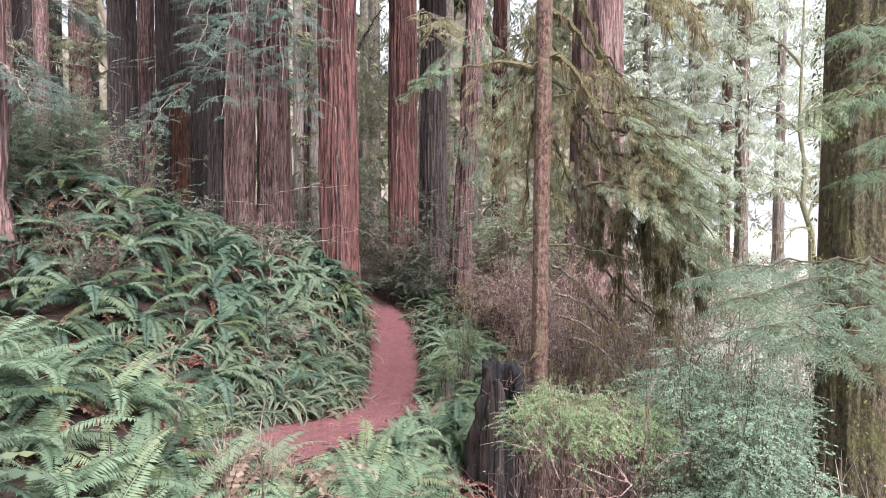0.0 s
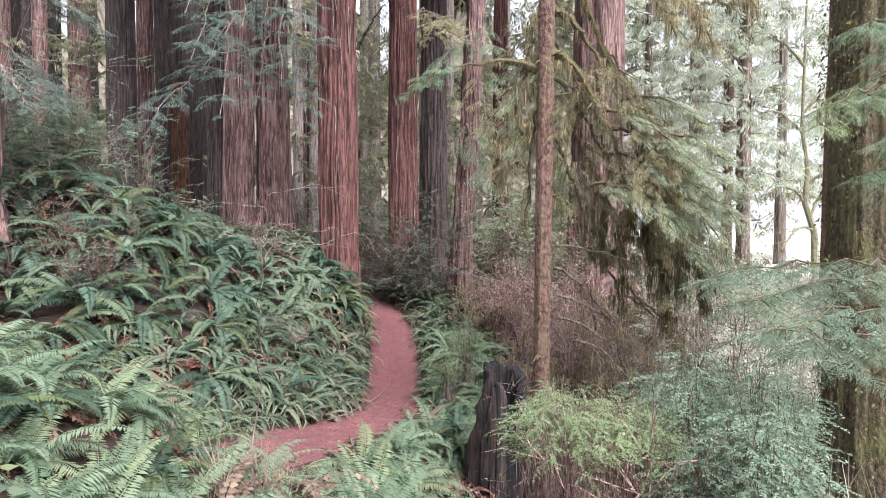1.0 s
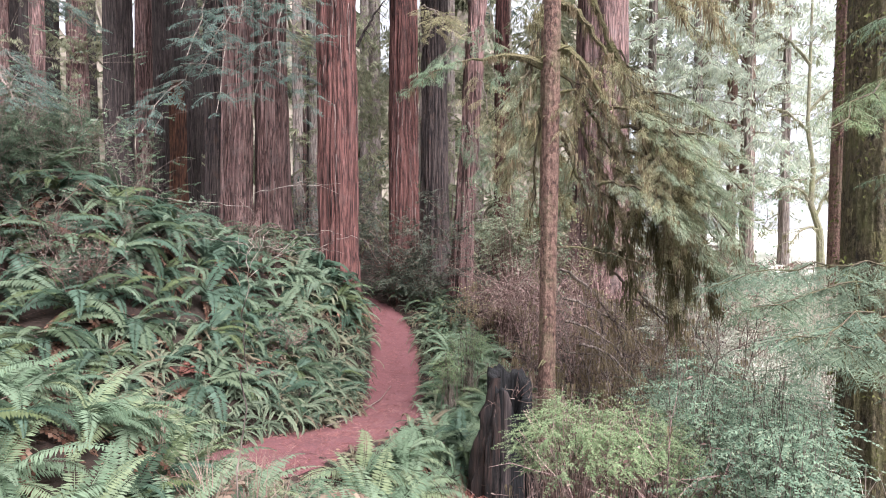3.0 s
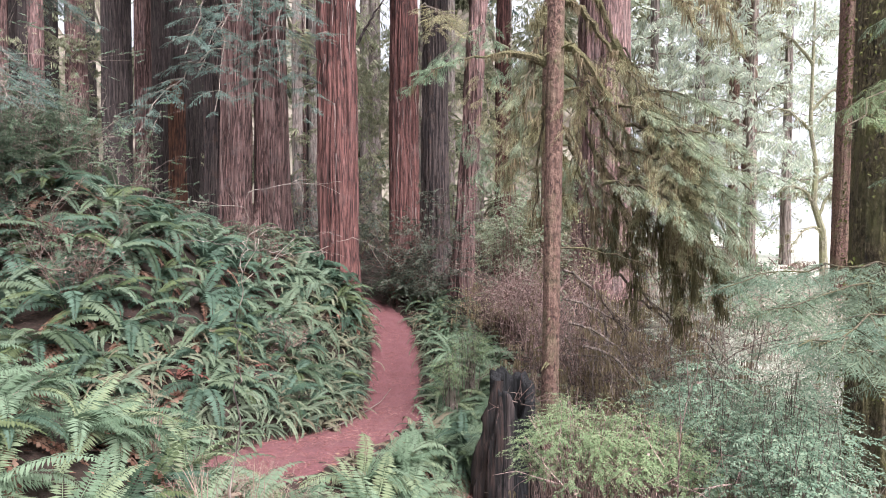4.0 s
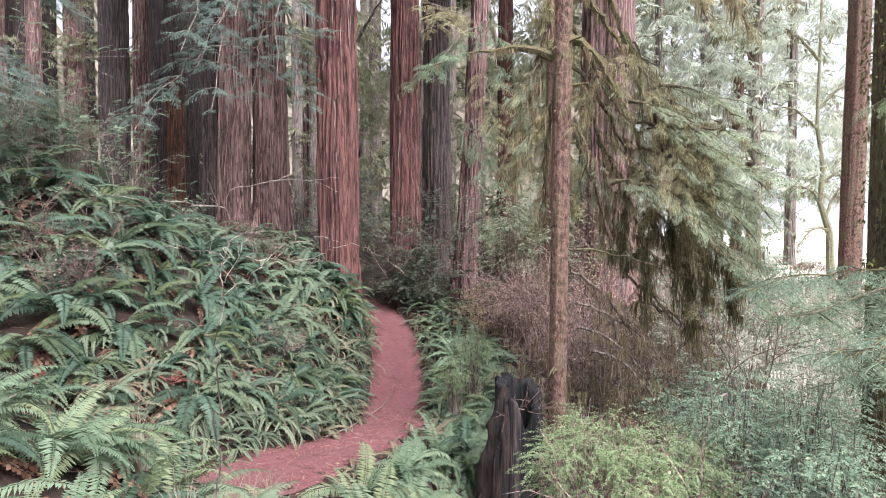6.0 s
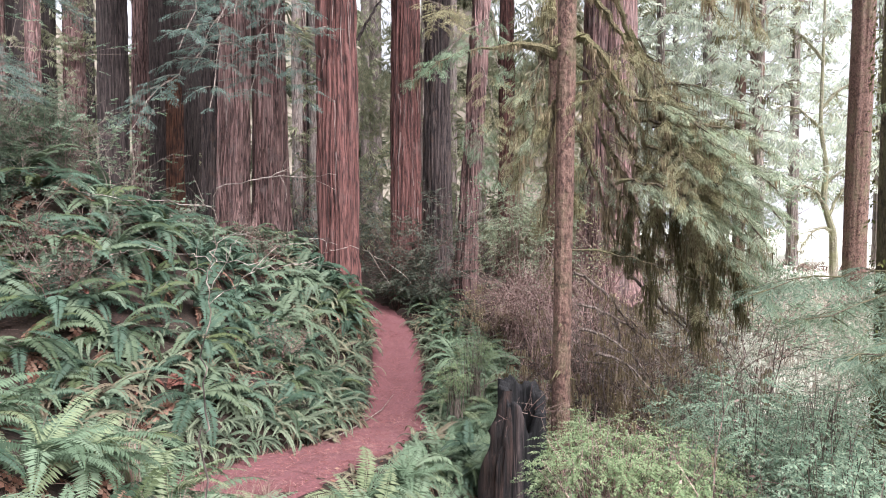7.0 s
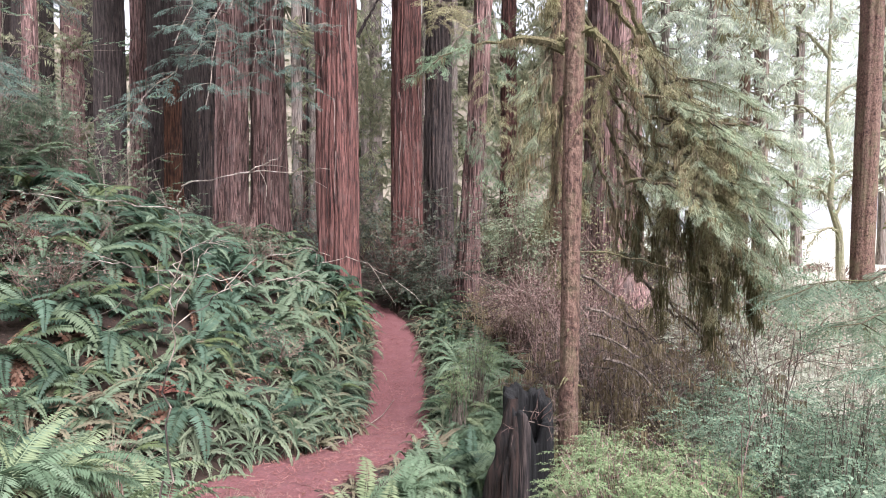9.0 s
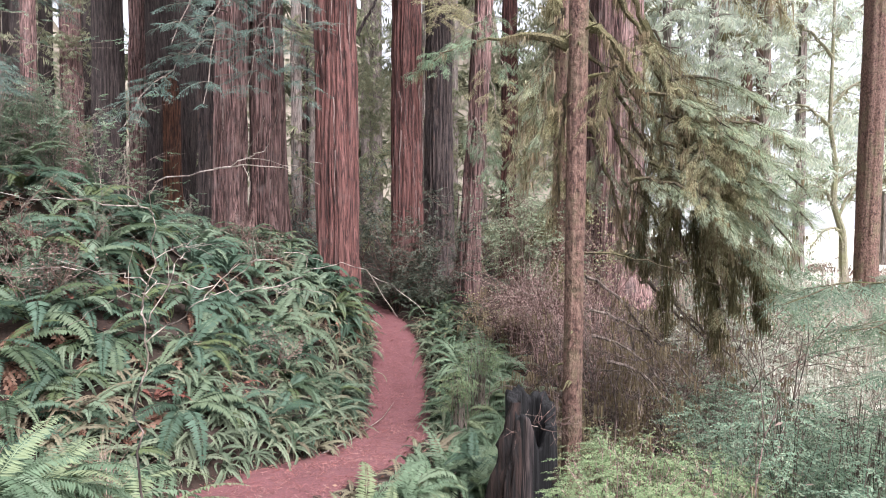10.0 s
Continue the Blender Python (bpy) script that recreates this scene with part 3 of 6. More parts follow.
def fern_with_parts(x, y, size, seed):
    r = np.random.default_rng(seed)
    root = new("sword_fern")
    root.matrix_basis = on_slope(x, y)
    down, steep = downhill(x, y)
    live, dead = fern_plan(r, size)
    side = float(beside(x, y)[0][0])
    light = (y < 6.9 or side < -0.7) and seed % 5 > 0
    for meshes, plan, name in ((LIGHT_MESHES if light else FROND_MESHES, live, "frond"), (OLD_MESHES, dead, "dead_frond")):
        for which, yaw, tilt, length in plan:
            off = (yaw - down + math.pi) % (2 * math.pi) - math.pi
            yaw = down + off * (1 - 0.5 * steep)
            part(name, meshes[which], root, Matrix.Rotation(yaw, 4, "Z") @ Matrix.Rotation(-tilt, 4, "Y") @ Matrix.Scale(length, 4), "brown withered hanging frond" if name == "dead_frond" else "")
    return tagged(root, "light green feathery fern with soft fronds on the slope" if light else "green sword fern with arching fronds on the forest floor", "fern", "sword ferns")


def fern_joined(seed):
    """A whole plant of size 1 as one mesh, with two materials."""
    live, dead = fern_plan(np.random.default_rng(seed), 1.0)
    pieces, which = [], []
    for shapes, plan, slot in ((SPARE_FRONDS, live, 0), (OLD_FRONDS, dead, 1)):
        for k, yaw, tilt, length in plan:
            v, q = scatter(shapes[k], [[0, 0, 0]], turns([yaw], [tilt], 0, [length]))
            pieces.append((v, q))
            which.append(np.full(len(q), slot))
    return *join(pieces), np.concatenate(which)


FERN_KINDS = [fern_joined(900 + k) for k in range(6)]
LIGHT_FERNS = [quad_mesh("sword_fern", v, q, [M_FERNLIGHT, M_FERNDEAD], which=w) for v, q, w in FERN_KINDS]
FERN_MESHES = [quad_mesh("sword_fern", v, q, [M_FERN, M_FERNDEAD], which=w) for v, q, w in FERN_KINDS]


def spread(n_try, box, gap, keep, seed):
    """Places in a box that keep apart by gap(x, y) and suit keep(x, y)."""
    r = np.random.default_rng(seed)
    x, y = r.uniform(box[0], box[1], n_try), r.uniform(box[2], box[3], n_try)
    ok = keep(x, y)
    out = []
    for p in np.stack([x, y], -1)[ok]:
        if all((p[0] - o[0]) ** 2 + (p[1] - o[1]) ** 2 > gap * gap for o in out[-400:]):
            out.append(p)
    return np.array(out)


TRUNKS = np.array([(o.location.x, o.location.y) for o in scene.objects if o.name.startswith(("redwood_tree", "spruce_tree"))])


def fern_land(x, y):
    s, _ = beside(x, y)
    thin = (s > 2.6) | (y < 9) | (vnoise(x * 2.3, y * 2.3, 0, 15) > 0.58)
    bank = (s > 1.0) & (s < np.where(y > 14.5, 6.5, 11)) & thin
    verge = (s < -1.2) & ((s > -2.6) & (y > 9.3) | (y < 7.4) & (x < 0.4))
    clear = np.min(np.hypot(x[:, None] - TRUNKS[:, 0], y[:, None] - TRUNKS[:, 1]), axis=1) > 0.7
    return (bank | verge) & clear


fern_spots = np.concatenate([spread(6000, (-8, 1.5, 3.0, 7.6), 0.38, fern_land, 5), spread(9000, (-11, 1.5, 7.6, 22), 0.60, fern_land, 5)])
# plants close round the bend and at the foot of the great trunk
key_spots = np.array([(-0.8, 9.2), (-0.3, 9.7), (0.1, 10.3), (-1.2, 8.5), (-0.6, 8.6), (0.25, 9.1), (-0.2, 8.1), (-1.2, 7.8), (0.45, 10.9), (-2.9, 17.3), (-3.2, 17.0), (-3.7, 17.4), (-2.7, 16.7), (-3.0, 16.3), (-3.6, 16.4), (0.0, 14.0), (0.3, 15.0), (0.55, 16.0), (0.1, 12.4), (0.45, 13.3), (0.9, 14.6), (0.6, 14.1), (0.1, 15.6), (1.0, 13.2), (0.8, 15.4), (0.1, 10.7), (0.55, 11.3), (-0.15, 13.4), (0.2, 13.0), (0.5, 12.1), (0.8, 13.6), (0.0, 16.4), (-0.2, 17.5), (0.3, 17.2), (0.2, 11.0), (0.7, 11.6), (1.0, 10.9), (-0.1, 11.8), (0.9, 12.6), (2.5, 10.6), (3.2, 11.2), (-2.4, 3.3), (-2.9, 3.9), (-1.9, 3.2), (-2.2, 4.4), (-3.2, 4.6), (-2.7, 5.0), (-3.6, 5.3), (-1.6, 3.7), (-3.4, 6.0), (-2.5, 5.8)])
fern_spots = np.concatenate([key_spots, fern_spots])
edge_spots = spread(4000, (-4.6, 1, 7.2, 19.5), 0.26, lambda x, y: (np.abs(beside(x, y)[0]) > 0.80) & (beside(x, y)[0] < 1.5) & (beside(x, y)[0] > -1.15), 6)
fern_spots = fern_spots[((fern_spots[:, 0] < -0.3) | (fern_spots[:, 1] > 10.2)) & (fern_spots[:, 1] > 2.9) & (fern_spots[:, 0] > -0.8 * fern_spots[:, 1] - 0.6)]
edge_spots = edge_spots[np.argsort(edge_spots[:, 1])]
order = np.argsort(fern_spots[:, 1] + 0.15 * np.abs(fern_spots[:, 0] + 3.0))
for n, k in enumerate(order):
    x, y = fern_spots[k]
    s = float(beside(x, y)[0][0])
    size = rng.uniform(0.85, 1.5) * (0.85 if y < 5.5 else 1.12) * (0.55 if abs(s) < 1.1 else 0.8 if abs(s) < 1.5 else 1.0)
    if n < 175:
        fern_with_parts(x, y, size * (0.8 if y < 6.5 else 1.0), 1000 + n)
    elif n < 235:
        ob = new("sword_fern", (LIGHT_FERNS if s < -0.7 else FERN_MESHES)[n % 6])
        ob.matrix_basis = on_slope(x, y) @ Matrix.Rotation(rng.uniform(0, 6.28), 4, "Z") @ Matrix.Scale(size, 4)
        tagged(ob, "green sword fern among others on the bank", "fern", "sword ferns")
rest = fern_spots[order[235:430]]
low = frond_shape(64, -75, 17, 0.11, 0.05, 9)
edge_shape = frond_shape(60, -85, 17, 0.085, 0.0, 10)
edge_turn = turns(np.arange(11) * 2.4, np.linspace(-0.35, 0.2, 11), 0, np.linspace(0.6, 1.2, 11))
EDGE_MESH = quad_mesh("sword_fern", *scatter(edge_shape, np.zeros((11, 3)), edge_turn), M_FERNPALE)
for n, (x, y) in enumerate(edge_spots[::2][:100]):
    ob = new("sword_fern", EDGE_MESH)
    ob.matrix_basis = on_slope(x, y) @ Matrix.Rotation(rng.uniform(0, 6.28), 4, "Z") @ Matrix.Scale(rng.uniform(0.35, 0.65) if beside(x, y)[0][0] > 0 else rng.uniform(0.35, 0.55), 4)
    tagged(ob, "small green sword fern at the edge of the trail", "fern", "sword ferns")
for n, (x, y) in enumerate([(-2.75, 16.8), (-2.95, 16.6), (-3.05, 17.4), (-3.3, 17.2), (-2.9, 17.7)]):
    ob = new("sword_fern", FERN_MESHES[n])
    ob.matrix_basis = pose(x, y, float(ground(x, y)[0]), 0, 0, n * 70) @ Matrix.Scale(1.4, 4)
    tagged(ob, "large green sword fern at the foot of a redwood", "fern", "sword ferns")
# narrow pale ferns hanging over the cut bank beside the trail
NARROW = [frond_shape(58, -75, 12, 0.058, 0.12, 21, 0.75), frond_shape(42, -85, 12, 0.052, -0.12, 22, 0.75), frond_shape(72, -45, 12, 0.05, 0.05, 23, 0.75)]


def narrow_tuft(seed):
    r = np.random.default_rng(seed)
    return quad_mesh("narrow_fern", *join([scatter(NARROW[k % 3], [r.normal(0, 0.06, 3) * [1, 1, 0]], turns([r.normal(0, 1.1)], [r.uniform(-0.5, 0.3)], [r.normal(0, 0.3)], [r.uniform(0.5, 1.25)])) for k in range(18)]), M_FERNPALE)


TUFTS = [narrow_tuft(950 + k) for k in range(5)]
tuft_spots = spread(9000, (-5.5, 0.6, 8.0, 18.5), 0.30, lambda x, y: (beside(x, y)[0] > 0.76) & (beside(x, y)[0] < 3.0) | (beside(x, y)[0] < -0.85) & (beside(x, y)[0] > -1.7) & (y > 10.5), 16)
for n, (x, y) in enumerate(tuft_spots[:240]):
    ob = new("narrow_fern", TUFTS[n % 5])
    ob.matrix_basis = on_slope(x, y, 0.6) @ Matrix.Rotation(downhill(x, y)[0] + rng.normal(0, 0.5), 4, "Z") @ Matrix.Scale(rng.uniform(0.45, 0.8), 4)
    tagged(ob, "pale narrow fern tuft hanging over the bank", "fern", "narrow ferns")
m = np.repeat(np.arange(len(rest)), 7)
at = np.stack([rest[m, 0], rest[m, 1], ground(rest[m, 0], rest[m, 1])], -1)
tagged(new("fern_carpet", quad_mesh("fern_carpet", *scatter(low, at, turns(rng.uniform(0, 6.28, len(m)), rng.uniform(-0.2, 0.2, len(m)), 0, rng.uniform(0.9, 1.4, len(m)))), M_FERNS)), "carpet of green sword ferns farther up the wood", "fern", kind="stuff")


# ---- leaves, sprays, moss and twigs ----
def spray_shape(pairs, teeth, spread_deg, side_len, wide, seed, droop=0.25, stem=True):
    """A flat needled spray of length 1 along x: side twigs in two ranks, each a row of narrow blades."""
    r = np.random.default_rng(seed)
    pieces = [tube(np.array([[0, 0, 0], [0.5, 0, 0.0], [1, 0, -droop * 0.5]]), [0.012, 0.008, 0.003], 3)] if stem else []
    for i in range(pairs):
        s = 0.08 + 0.9 * i / pairs
        for side in (-1, 1):
            ln = side_len * (1 - 0.75 * s) * r.uniform(0.7, 1.15)
            a = math.radians(spread_deg + r.uniform(-12, 12))
            d = np.array([math.cos(a), side * math.sin(a), -droop * r.uniform(0.2, 1.2)])
            p0 = np.array([s, 0, -droop * 0.5 * s * s])
            n = np.cross(d, [0, 0, 1.0])
            n /= np.linalg.norm(n)
            for k in range(teeth):
                a0, a1 = p0 + d * ln * k / teeth, p0 + d * ln * (k + 1.25) / teeth
                a0[2] -= droop * ln * (k / teeth) ** 2 * 0.6
                a1[2] -= droop * ln * ((k + 1.25) / teeth) ** 2 * 0.6
                m = (a0 + a1) / 2
                lift = np.array([0, 0, wide * r.uniform(-0.5, 0.5)])
                pieces.append((np.array([a0, m + n * wide + lift, a1, m - n * wide - lift]), np.array([[0, 1, 2, 3]])))
    return join(pieces)


def moss_shape(strips, seed):
    """A tuft of ragged strands hanging from the origin, about 1 long."""
    r = np.random.default_rng(seed)
    pieces = []
    for k in range(strips):
        ln, n = r.uniform(0.4, 1.0), 3
        x0, y0 = r.normal(0, 0.16, 2)
        a = r.uniform(0, 6.28)
        w = r.uniform(0.018, 0.045)
        t = np.linspace(0, 1, n + 1)
        px = x0 + 0.10 * np.cumsum(r.normal(0, 0.4, n + 1)) * t
        py = y0 + 0.10 * np.cumsum(r.normal(0, 0.4, n + 1)) * t
        half = w * (1 - t * 0.85) * r.uniform(0.6, 1.3, n + 1)
        left = np.stack([px + np.cos(a) * half, py + np.sin(a) * half, -ln * t], -1)
        right = np.stack([px - np.cos(a) * half, py - np.sin(a) * half, -ln * t], -1)
        i = np.arange(n)
        pieces.append((np.concatenate([left, right]), np.stack([i, i + 1, n + 2 + i, n + 1 + i], -1)))
    return join(pieces)


LEAF = (np.array([[0, 0, 0], [0.45, 0.24, 0.03], [1, 0, -0.06], [0.45, -0.24, 0.03]]), np.array([[0, 3, 2, 1]]))
SPRAY_RED = [spray_shape(9, 2, 52, 0.42, 0.017, s) for s in (1, 2, 3)]
SPRAY_SPRUCE = [spray_shape(9, 2, 58, 0.40, 0.019, s, 0.5) for s in (4, 5, 6)]


def leafy_spray(pairs, size, seed):
    """A flat leafy twig of length 1 along x with paired leaves."""
    r = np.random.default_rng(seed)
    f = np.repeat(np.linspace(0.12, 1.0, pairs), 2)
    side = np.tile([1, -1], pairs)
    at = np.stack([f, 0 * f, -0.15 * f ** 2], -1)
    m = turns(side * r.uniform(0.7, 1.2, len(f)) * (1.1 - 0.5 * f), r.normal(-0.1, 0.25, len(f)), r.normal(0, 0.35, len(f)), size * r.uniform(0.7, 1.2, len(f)) * (1.1 - 0.35 * f))
    return scatter(LEAF, at, m)


SPRAY_FINE = [spray_shape(13, 2, 55, 0.34, 0.012, s, 0.45) for s in (11, 12, 13)]
SPRAY_LEAFY = [leafy_spray(9, 0.20, s) for s in (31, 32, 33)]
SPRAY_FAR = [fan_spray(8, s) for s in (7, 8)]
SPRAY_LACE = [spray_shape(6, 1, 50, 0.5, 0.04, s, 0.5, False) for s in (17, 18)]
MOSS = [moss_shape(9, s) for s in (1, 2, 3)]


def twigs(r, p0, d0, length, radius, depth, bend=0.25, kids=3, out=None, n=6):
    """A branching twig; returns a list of paths with radii."""
    out = [] if out is None else out
    p, d = np.array(p0, float), np.array(d0, float) / np.linalg.norm(d0)
    path = [p.copy()]
    for _ in range(n):
        d = d + r.normal(0, bend * 0.5, 3)
        d /= np.linalg.norm(d)
        p = p + d * length / n
        path.append(p.copy())
    out.append((np.array(path), np.linspace(radius, radius * 0.45, n + 1)))
    if depth > 0:
        for _ in range(kids):
            k = int(r.integers(2, n + 1))
            e = d + r.normal(0, 0.7, 3)
            twigs(r, path[k], e, length * r.uniform(0.4, 0.7), radius * 0.55, depth - 1, bend, kids, out, max(3, n - 2))
    return out


def twig_mesh(name, paths, mat, sides=3):
    return quad_mesh(name, *join([tube(p, q, sides) for p, q in paths]), mat)


def bough(tree_ob, p0, p1, sag=0.3, radius=0.03, sides=9, reach=0.6, size=0.32, per=4, shapes=SPRAY_RED, leaf_mat=None, bark_mat=None, droop=0.25, moss=0, moss_len=0.35, seed=0, start=0.2, moss_mat=None):
    """A limb from p0 to p1 (in the world) as a part of a tree, with its foliage and moss as sub-parts."""
    r = np.random.default_rng(seed)
    base = np.array(tree_ob.location)
    a, b = np.array(p0) - base, np.array(p1) - base
    t = np.linspace(0, 1, 14)[:, None]
    path = a + (b - a) * t + np.array([0, 0, 1.0]) * sag * 4 * t * (1 - t)
    path[1:-1] += r.normal(0, 0.02, (12, 3)) * np.linalg.norm(b - a) * 0.5
    limbs = [(path, np.linspace(radius, radius * 0.3, 14))]
    places, mats = [], []
    main = math.atan2(b[1] - a[1], b[0] - a[0])
    tips = []
    for k in range(sides):
        f = start + (1 - start) * (k + r.uniform(0, 0.8)) / sides
        c = path[min(int(f * 13), 13)]
        yaw = main + (1 if k % 2 else -1) * r.uniform(0.5, 1.1)
        ln = reach * (1.15 - 0.7 * f) * r.uniform(0.7, 1.2)
        d = np.array([math.cos(yaw), math.sin(yaw), -droop * r.uniform(0.3, 1.4)])
        u = np.linspace(0, 1, 5)[:, None]
        q = c + d * ln * u - np.array([0, 0, 1.0]) * droop * ln * 0.6 * u ** 2
        limbs.append((q, np.linspace(radius * 0.35, radius * 0.1, 5)))
        for m in range(per):
            w = (m + 1) / per
            places.append(q[min(int(w * 4), 4)])
            mats.append((yaw + (r.uniform(0.2, 0.9) * (1 if m % 2 else -1) if m < per - 1 else 0), -droop * r.uniform(0.3, 2.0), r.normal(0, 0.35), size * r.uniform(0.7, 1.25)))
        tips.append(q)
    for m in range(per):
        places.append(path[-1 - m])
        mats.append((main + r.normal(0, 0.5), -droop * r.uniform(0.3, 1.5), r.normal(0, 0.3), size * r.uniform(0.8, 1.2)))
    limb = part("limb", quad_mesh("limb", *join([tube(p, q, 6 if k == 0 else 3) for k, (p, q) in enumerate(limbs)]), bark_mat or M_TWIG), tree_ob)
    if leaf_mat:
        mats, places = np.array(mats), np.array(places)
        pick = r.integers(0, len(shapes), len(mats))
        bits = [scatter(shapes[s], places[pick == s], turns(*mats[pick == s].T)) for s in range(len(shapes)) if (pick == s).any()]
        tagged(part("foliage", quad_mesh("foliage", *join(bits), leaf_mat), limb), kind="stuff")
    if moss:
        pts = np.concatenate([path[2:]] + tips)
        at = pts[r.integers(0, len(pts), moss)] + r.normal(0, 0.02, (moss, 3))
        pick = r.integers(0, 3, moss)
        size_m = moss_len * r.uniform(0.4, 1.3, moss)
        mm = turns(r.uniform(0, 6.28, moss), 0, 0, size_m)
        bits = [scatter(MOSS[s], at[pick == s], mm[pick == s]) for s in range(3) if (pick == s).any()]
        tagged(part("hanging_moss", quad_mesh("hanging_moss", *join(bits), moss_mat or M_MOSS), limb), "olive hanging moss and lichen strands", kind="stuff")
    return limb


def shrub(kind, label, x, y, h, w, leaf_mat, n_leaf, size, seed, stems=9, group="", lift=0.25, stem_mat=None, z=None, moss=0, clump=0.10, sprays=0.0):
    """A many-stemmed bush: stems and a cloud of small leaves along its twigs."""
    r = np.random.default_rng(seed)
    root = new(kind)
    root.matrix_basis = pose(x, y, float(ground(x, y)[0]) - 0.03 if z is None else z)
    paths = []
    for k in range(stems):
        a = r.uniform(0, 6.28)
        lean_out = r.uniform(0.1, 1.0) * w / max(h, 0.1)
        one = twigs(r, (0.1 * math.cos(a), 0.1 * math.sin(a), 0), (math.cos(a) * lean_out, math.sin(a) * lean_out, 1.0), h * r.uniform(0.55, 0.85), 0.007 + 0.004 * h, 2, 0.3, 3, None, 5)
        paths += one
    tagged(part("branchwork", twig_mesh("branchwork", paths, stem_mat or M_TWIG), root), kind="stuff")
    if sprays:
        pts = np.concatenate([p[1:] for p, q in paths if q[0] < 0.006 + 0.004 * h])
        pts = pts[pts[:, 2] > lift * h]
        n = n_leaf // 17
        at = pts[r.integers(0, len(pts), n)] + r.normal(0, clump * 0.6, (n, 3))
        yaw = np.arctan2(at[:, 1], at[:, 0]) + r.normal(0, 0.8, n)
        mm = turns(yaw, r.normal(0.1, 0.35, n), r.normal(0, 0.35, n), sprays * r.uniform(0.6, 1.3, n))
        pick = r.integers(0, 3, n)
        bits = [scatter(SPRAY_LEAFY[k], at[pick == k], mm[pick == k]) for k in range(3)]
        tagged(part("leaves", quad_mesh("leaves", *join(bits), leaf_mat), root), kind="stuff")
    elif n_leaf:
        pts = np.concatenate([p[2:] for p, q in paths if q[0] < 0.006 + 0.004 * h])
        pts = pts[pts[:, 2] > lift * h]
        at = pts[r.integers(0, len(pts), n_leaf)] + r.normal(0, clump, (n_leaf, 3)) * [1, 1, 0.6]
        m = turns(r.uniform(0, 6.28, n_leaf), r.normal(-0.15, 0.4, n_leaf), r.normal(0, 0.5, n_leaf), size * r.uniform(0.6, 1.35, n_leaf))
        tagged(part("leaves", quad_mesh("leaves", *scatter(LEAF, at, m), leaf_mat), root), kind="stuff")
    if moss:
        pts = np.concatenate([p for p, q in paths])
        at = pts[r.integers(0, len(pts), moss)]
        m = turns(r.uniform(0, 6.28, moss), 0, 0, r.uniform(0.15, 0.45, moss))
        tagged(part("hanging_moss", quad_mesh("hanging_moss", *scatter(MOSS[seed % 3], at, m), M_TANMOSS), root), kind="stuff")
    return tagged(root, label, "bush", group)


M_YEW = leaf("grey_green_needles", [(0.095, 0.130, 0.088), (0.150, 0.195, 0.132), (0.215, 0.260, 0.180)], 0.7, 0.35, gloss=0.1)
M_LIGHT = leaf("light_spruce_needles", [(0.20, 0.25, 0.16), (0.31, 0.37, 0.25), (0.41, 0.47, 0.34), (0.42, 0.42, 0.29)], 0.6, 0.5, gloss=0.2)
# ---- the young spruce and its mossy boughs ----
def mossy(p0, p1, seed, **more):
    given = dict(sag=0.25, radius=0.035, sides=9, reach=0.5, size=0.30, per=4, shapes=SPRAY_SPRUCE, leaf_mat=M_OLIVE, bark_mat=M_MOSSBARK, droop=0.75, moss=46, moss_len=0.45, moss_mat=M_TANMOSS)
    given.update(more)
    return bough(spruce, p0, p1, seed=seed, **given)


mossy((1.58, 10.10, 6.71), (0.61, 10.00, 6.78), 1, sag=0.1, radius=0.084, sides=0, per=1, moss=60, moss_len=0.13, leaf_mat=None, bark_mat=M_MOSSLIMB)
mossy((0.63, 10.00, 6.78), (-0.57, 9.58, 6.17), 2, sag=0.15, radius=0.022, moss=10, moss_len=0.2, droop=0.2, size=0.24, reach=0.35, leaf_mat=M_SPRUCELEAF)
mossy((1.71, 10.11, 7.02), (2.51, 9.88, 6.07), 3, sag=0.25, radius=0.098, leaf_mat=None, moss=80, moss_len=0.18, sides=2, reach=0.2, bark_mat=M_MOSSLIMB)
mossy((1.71, 10.14, 7.75), (2.55, 9.90, 6.82), 4, sag=0.2, radius=0.091, leaf_mat=None, moss=70, moss_len=0.18, sides=2, reach=0.2, bark_mat=M_MOSSLIMB)
mossy((1.75, 10.08, 6.23), (2.09, 9.88, 6.28), 5, sag=0.02, radius=0.042, leaf_mat=None, moss=20, moss_len=0.1, sides=0, bark_mat=M_MOSSLIMB)
mossy((1.75, 10.06, 5.71), (2.03, 9.85, 5.34), 6, sag=0.1, radius=0.04, leaf_mat=None, moss=20, moss_len=0.12, sides=0, bark_mat=M_MOSSLIMB)
mossy((1.75, 10.02, 4.58), (2.01, 9.93, 4.64), 7, sag=0.0, radius=0.018, leaf_mat=None, moss=0, sides=0)
mossy((1.71, 10.00, 3.81), (3.70, 9.58, 3.24), 8, sag=0.1, radius=0.022, leaf_mat=None, moss=16, moss_len=0.15, sides=6, reach=0.35)
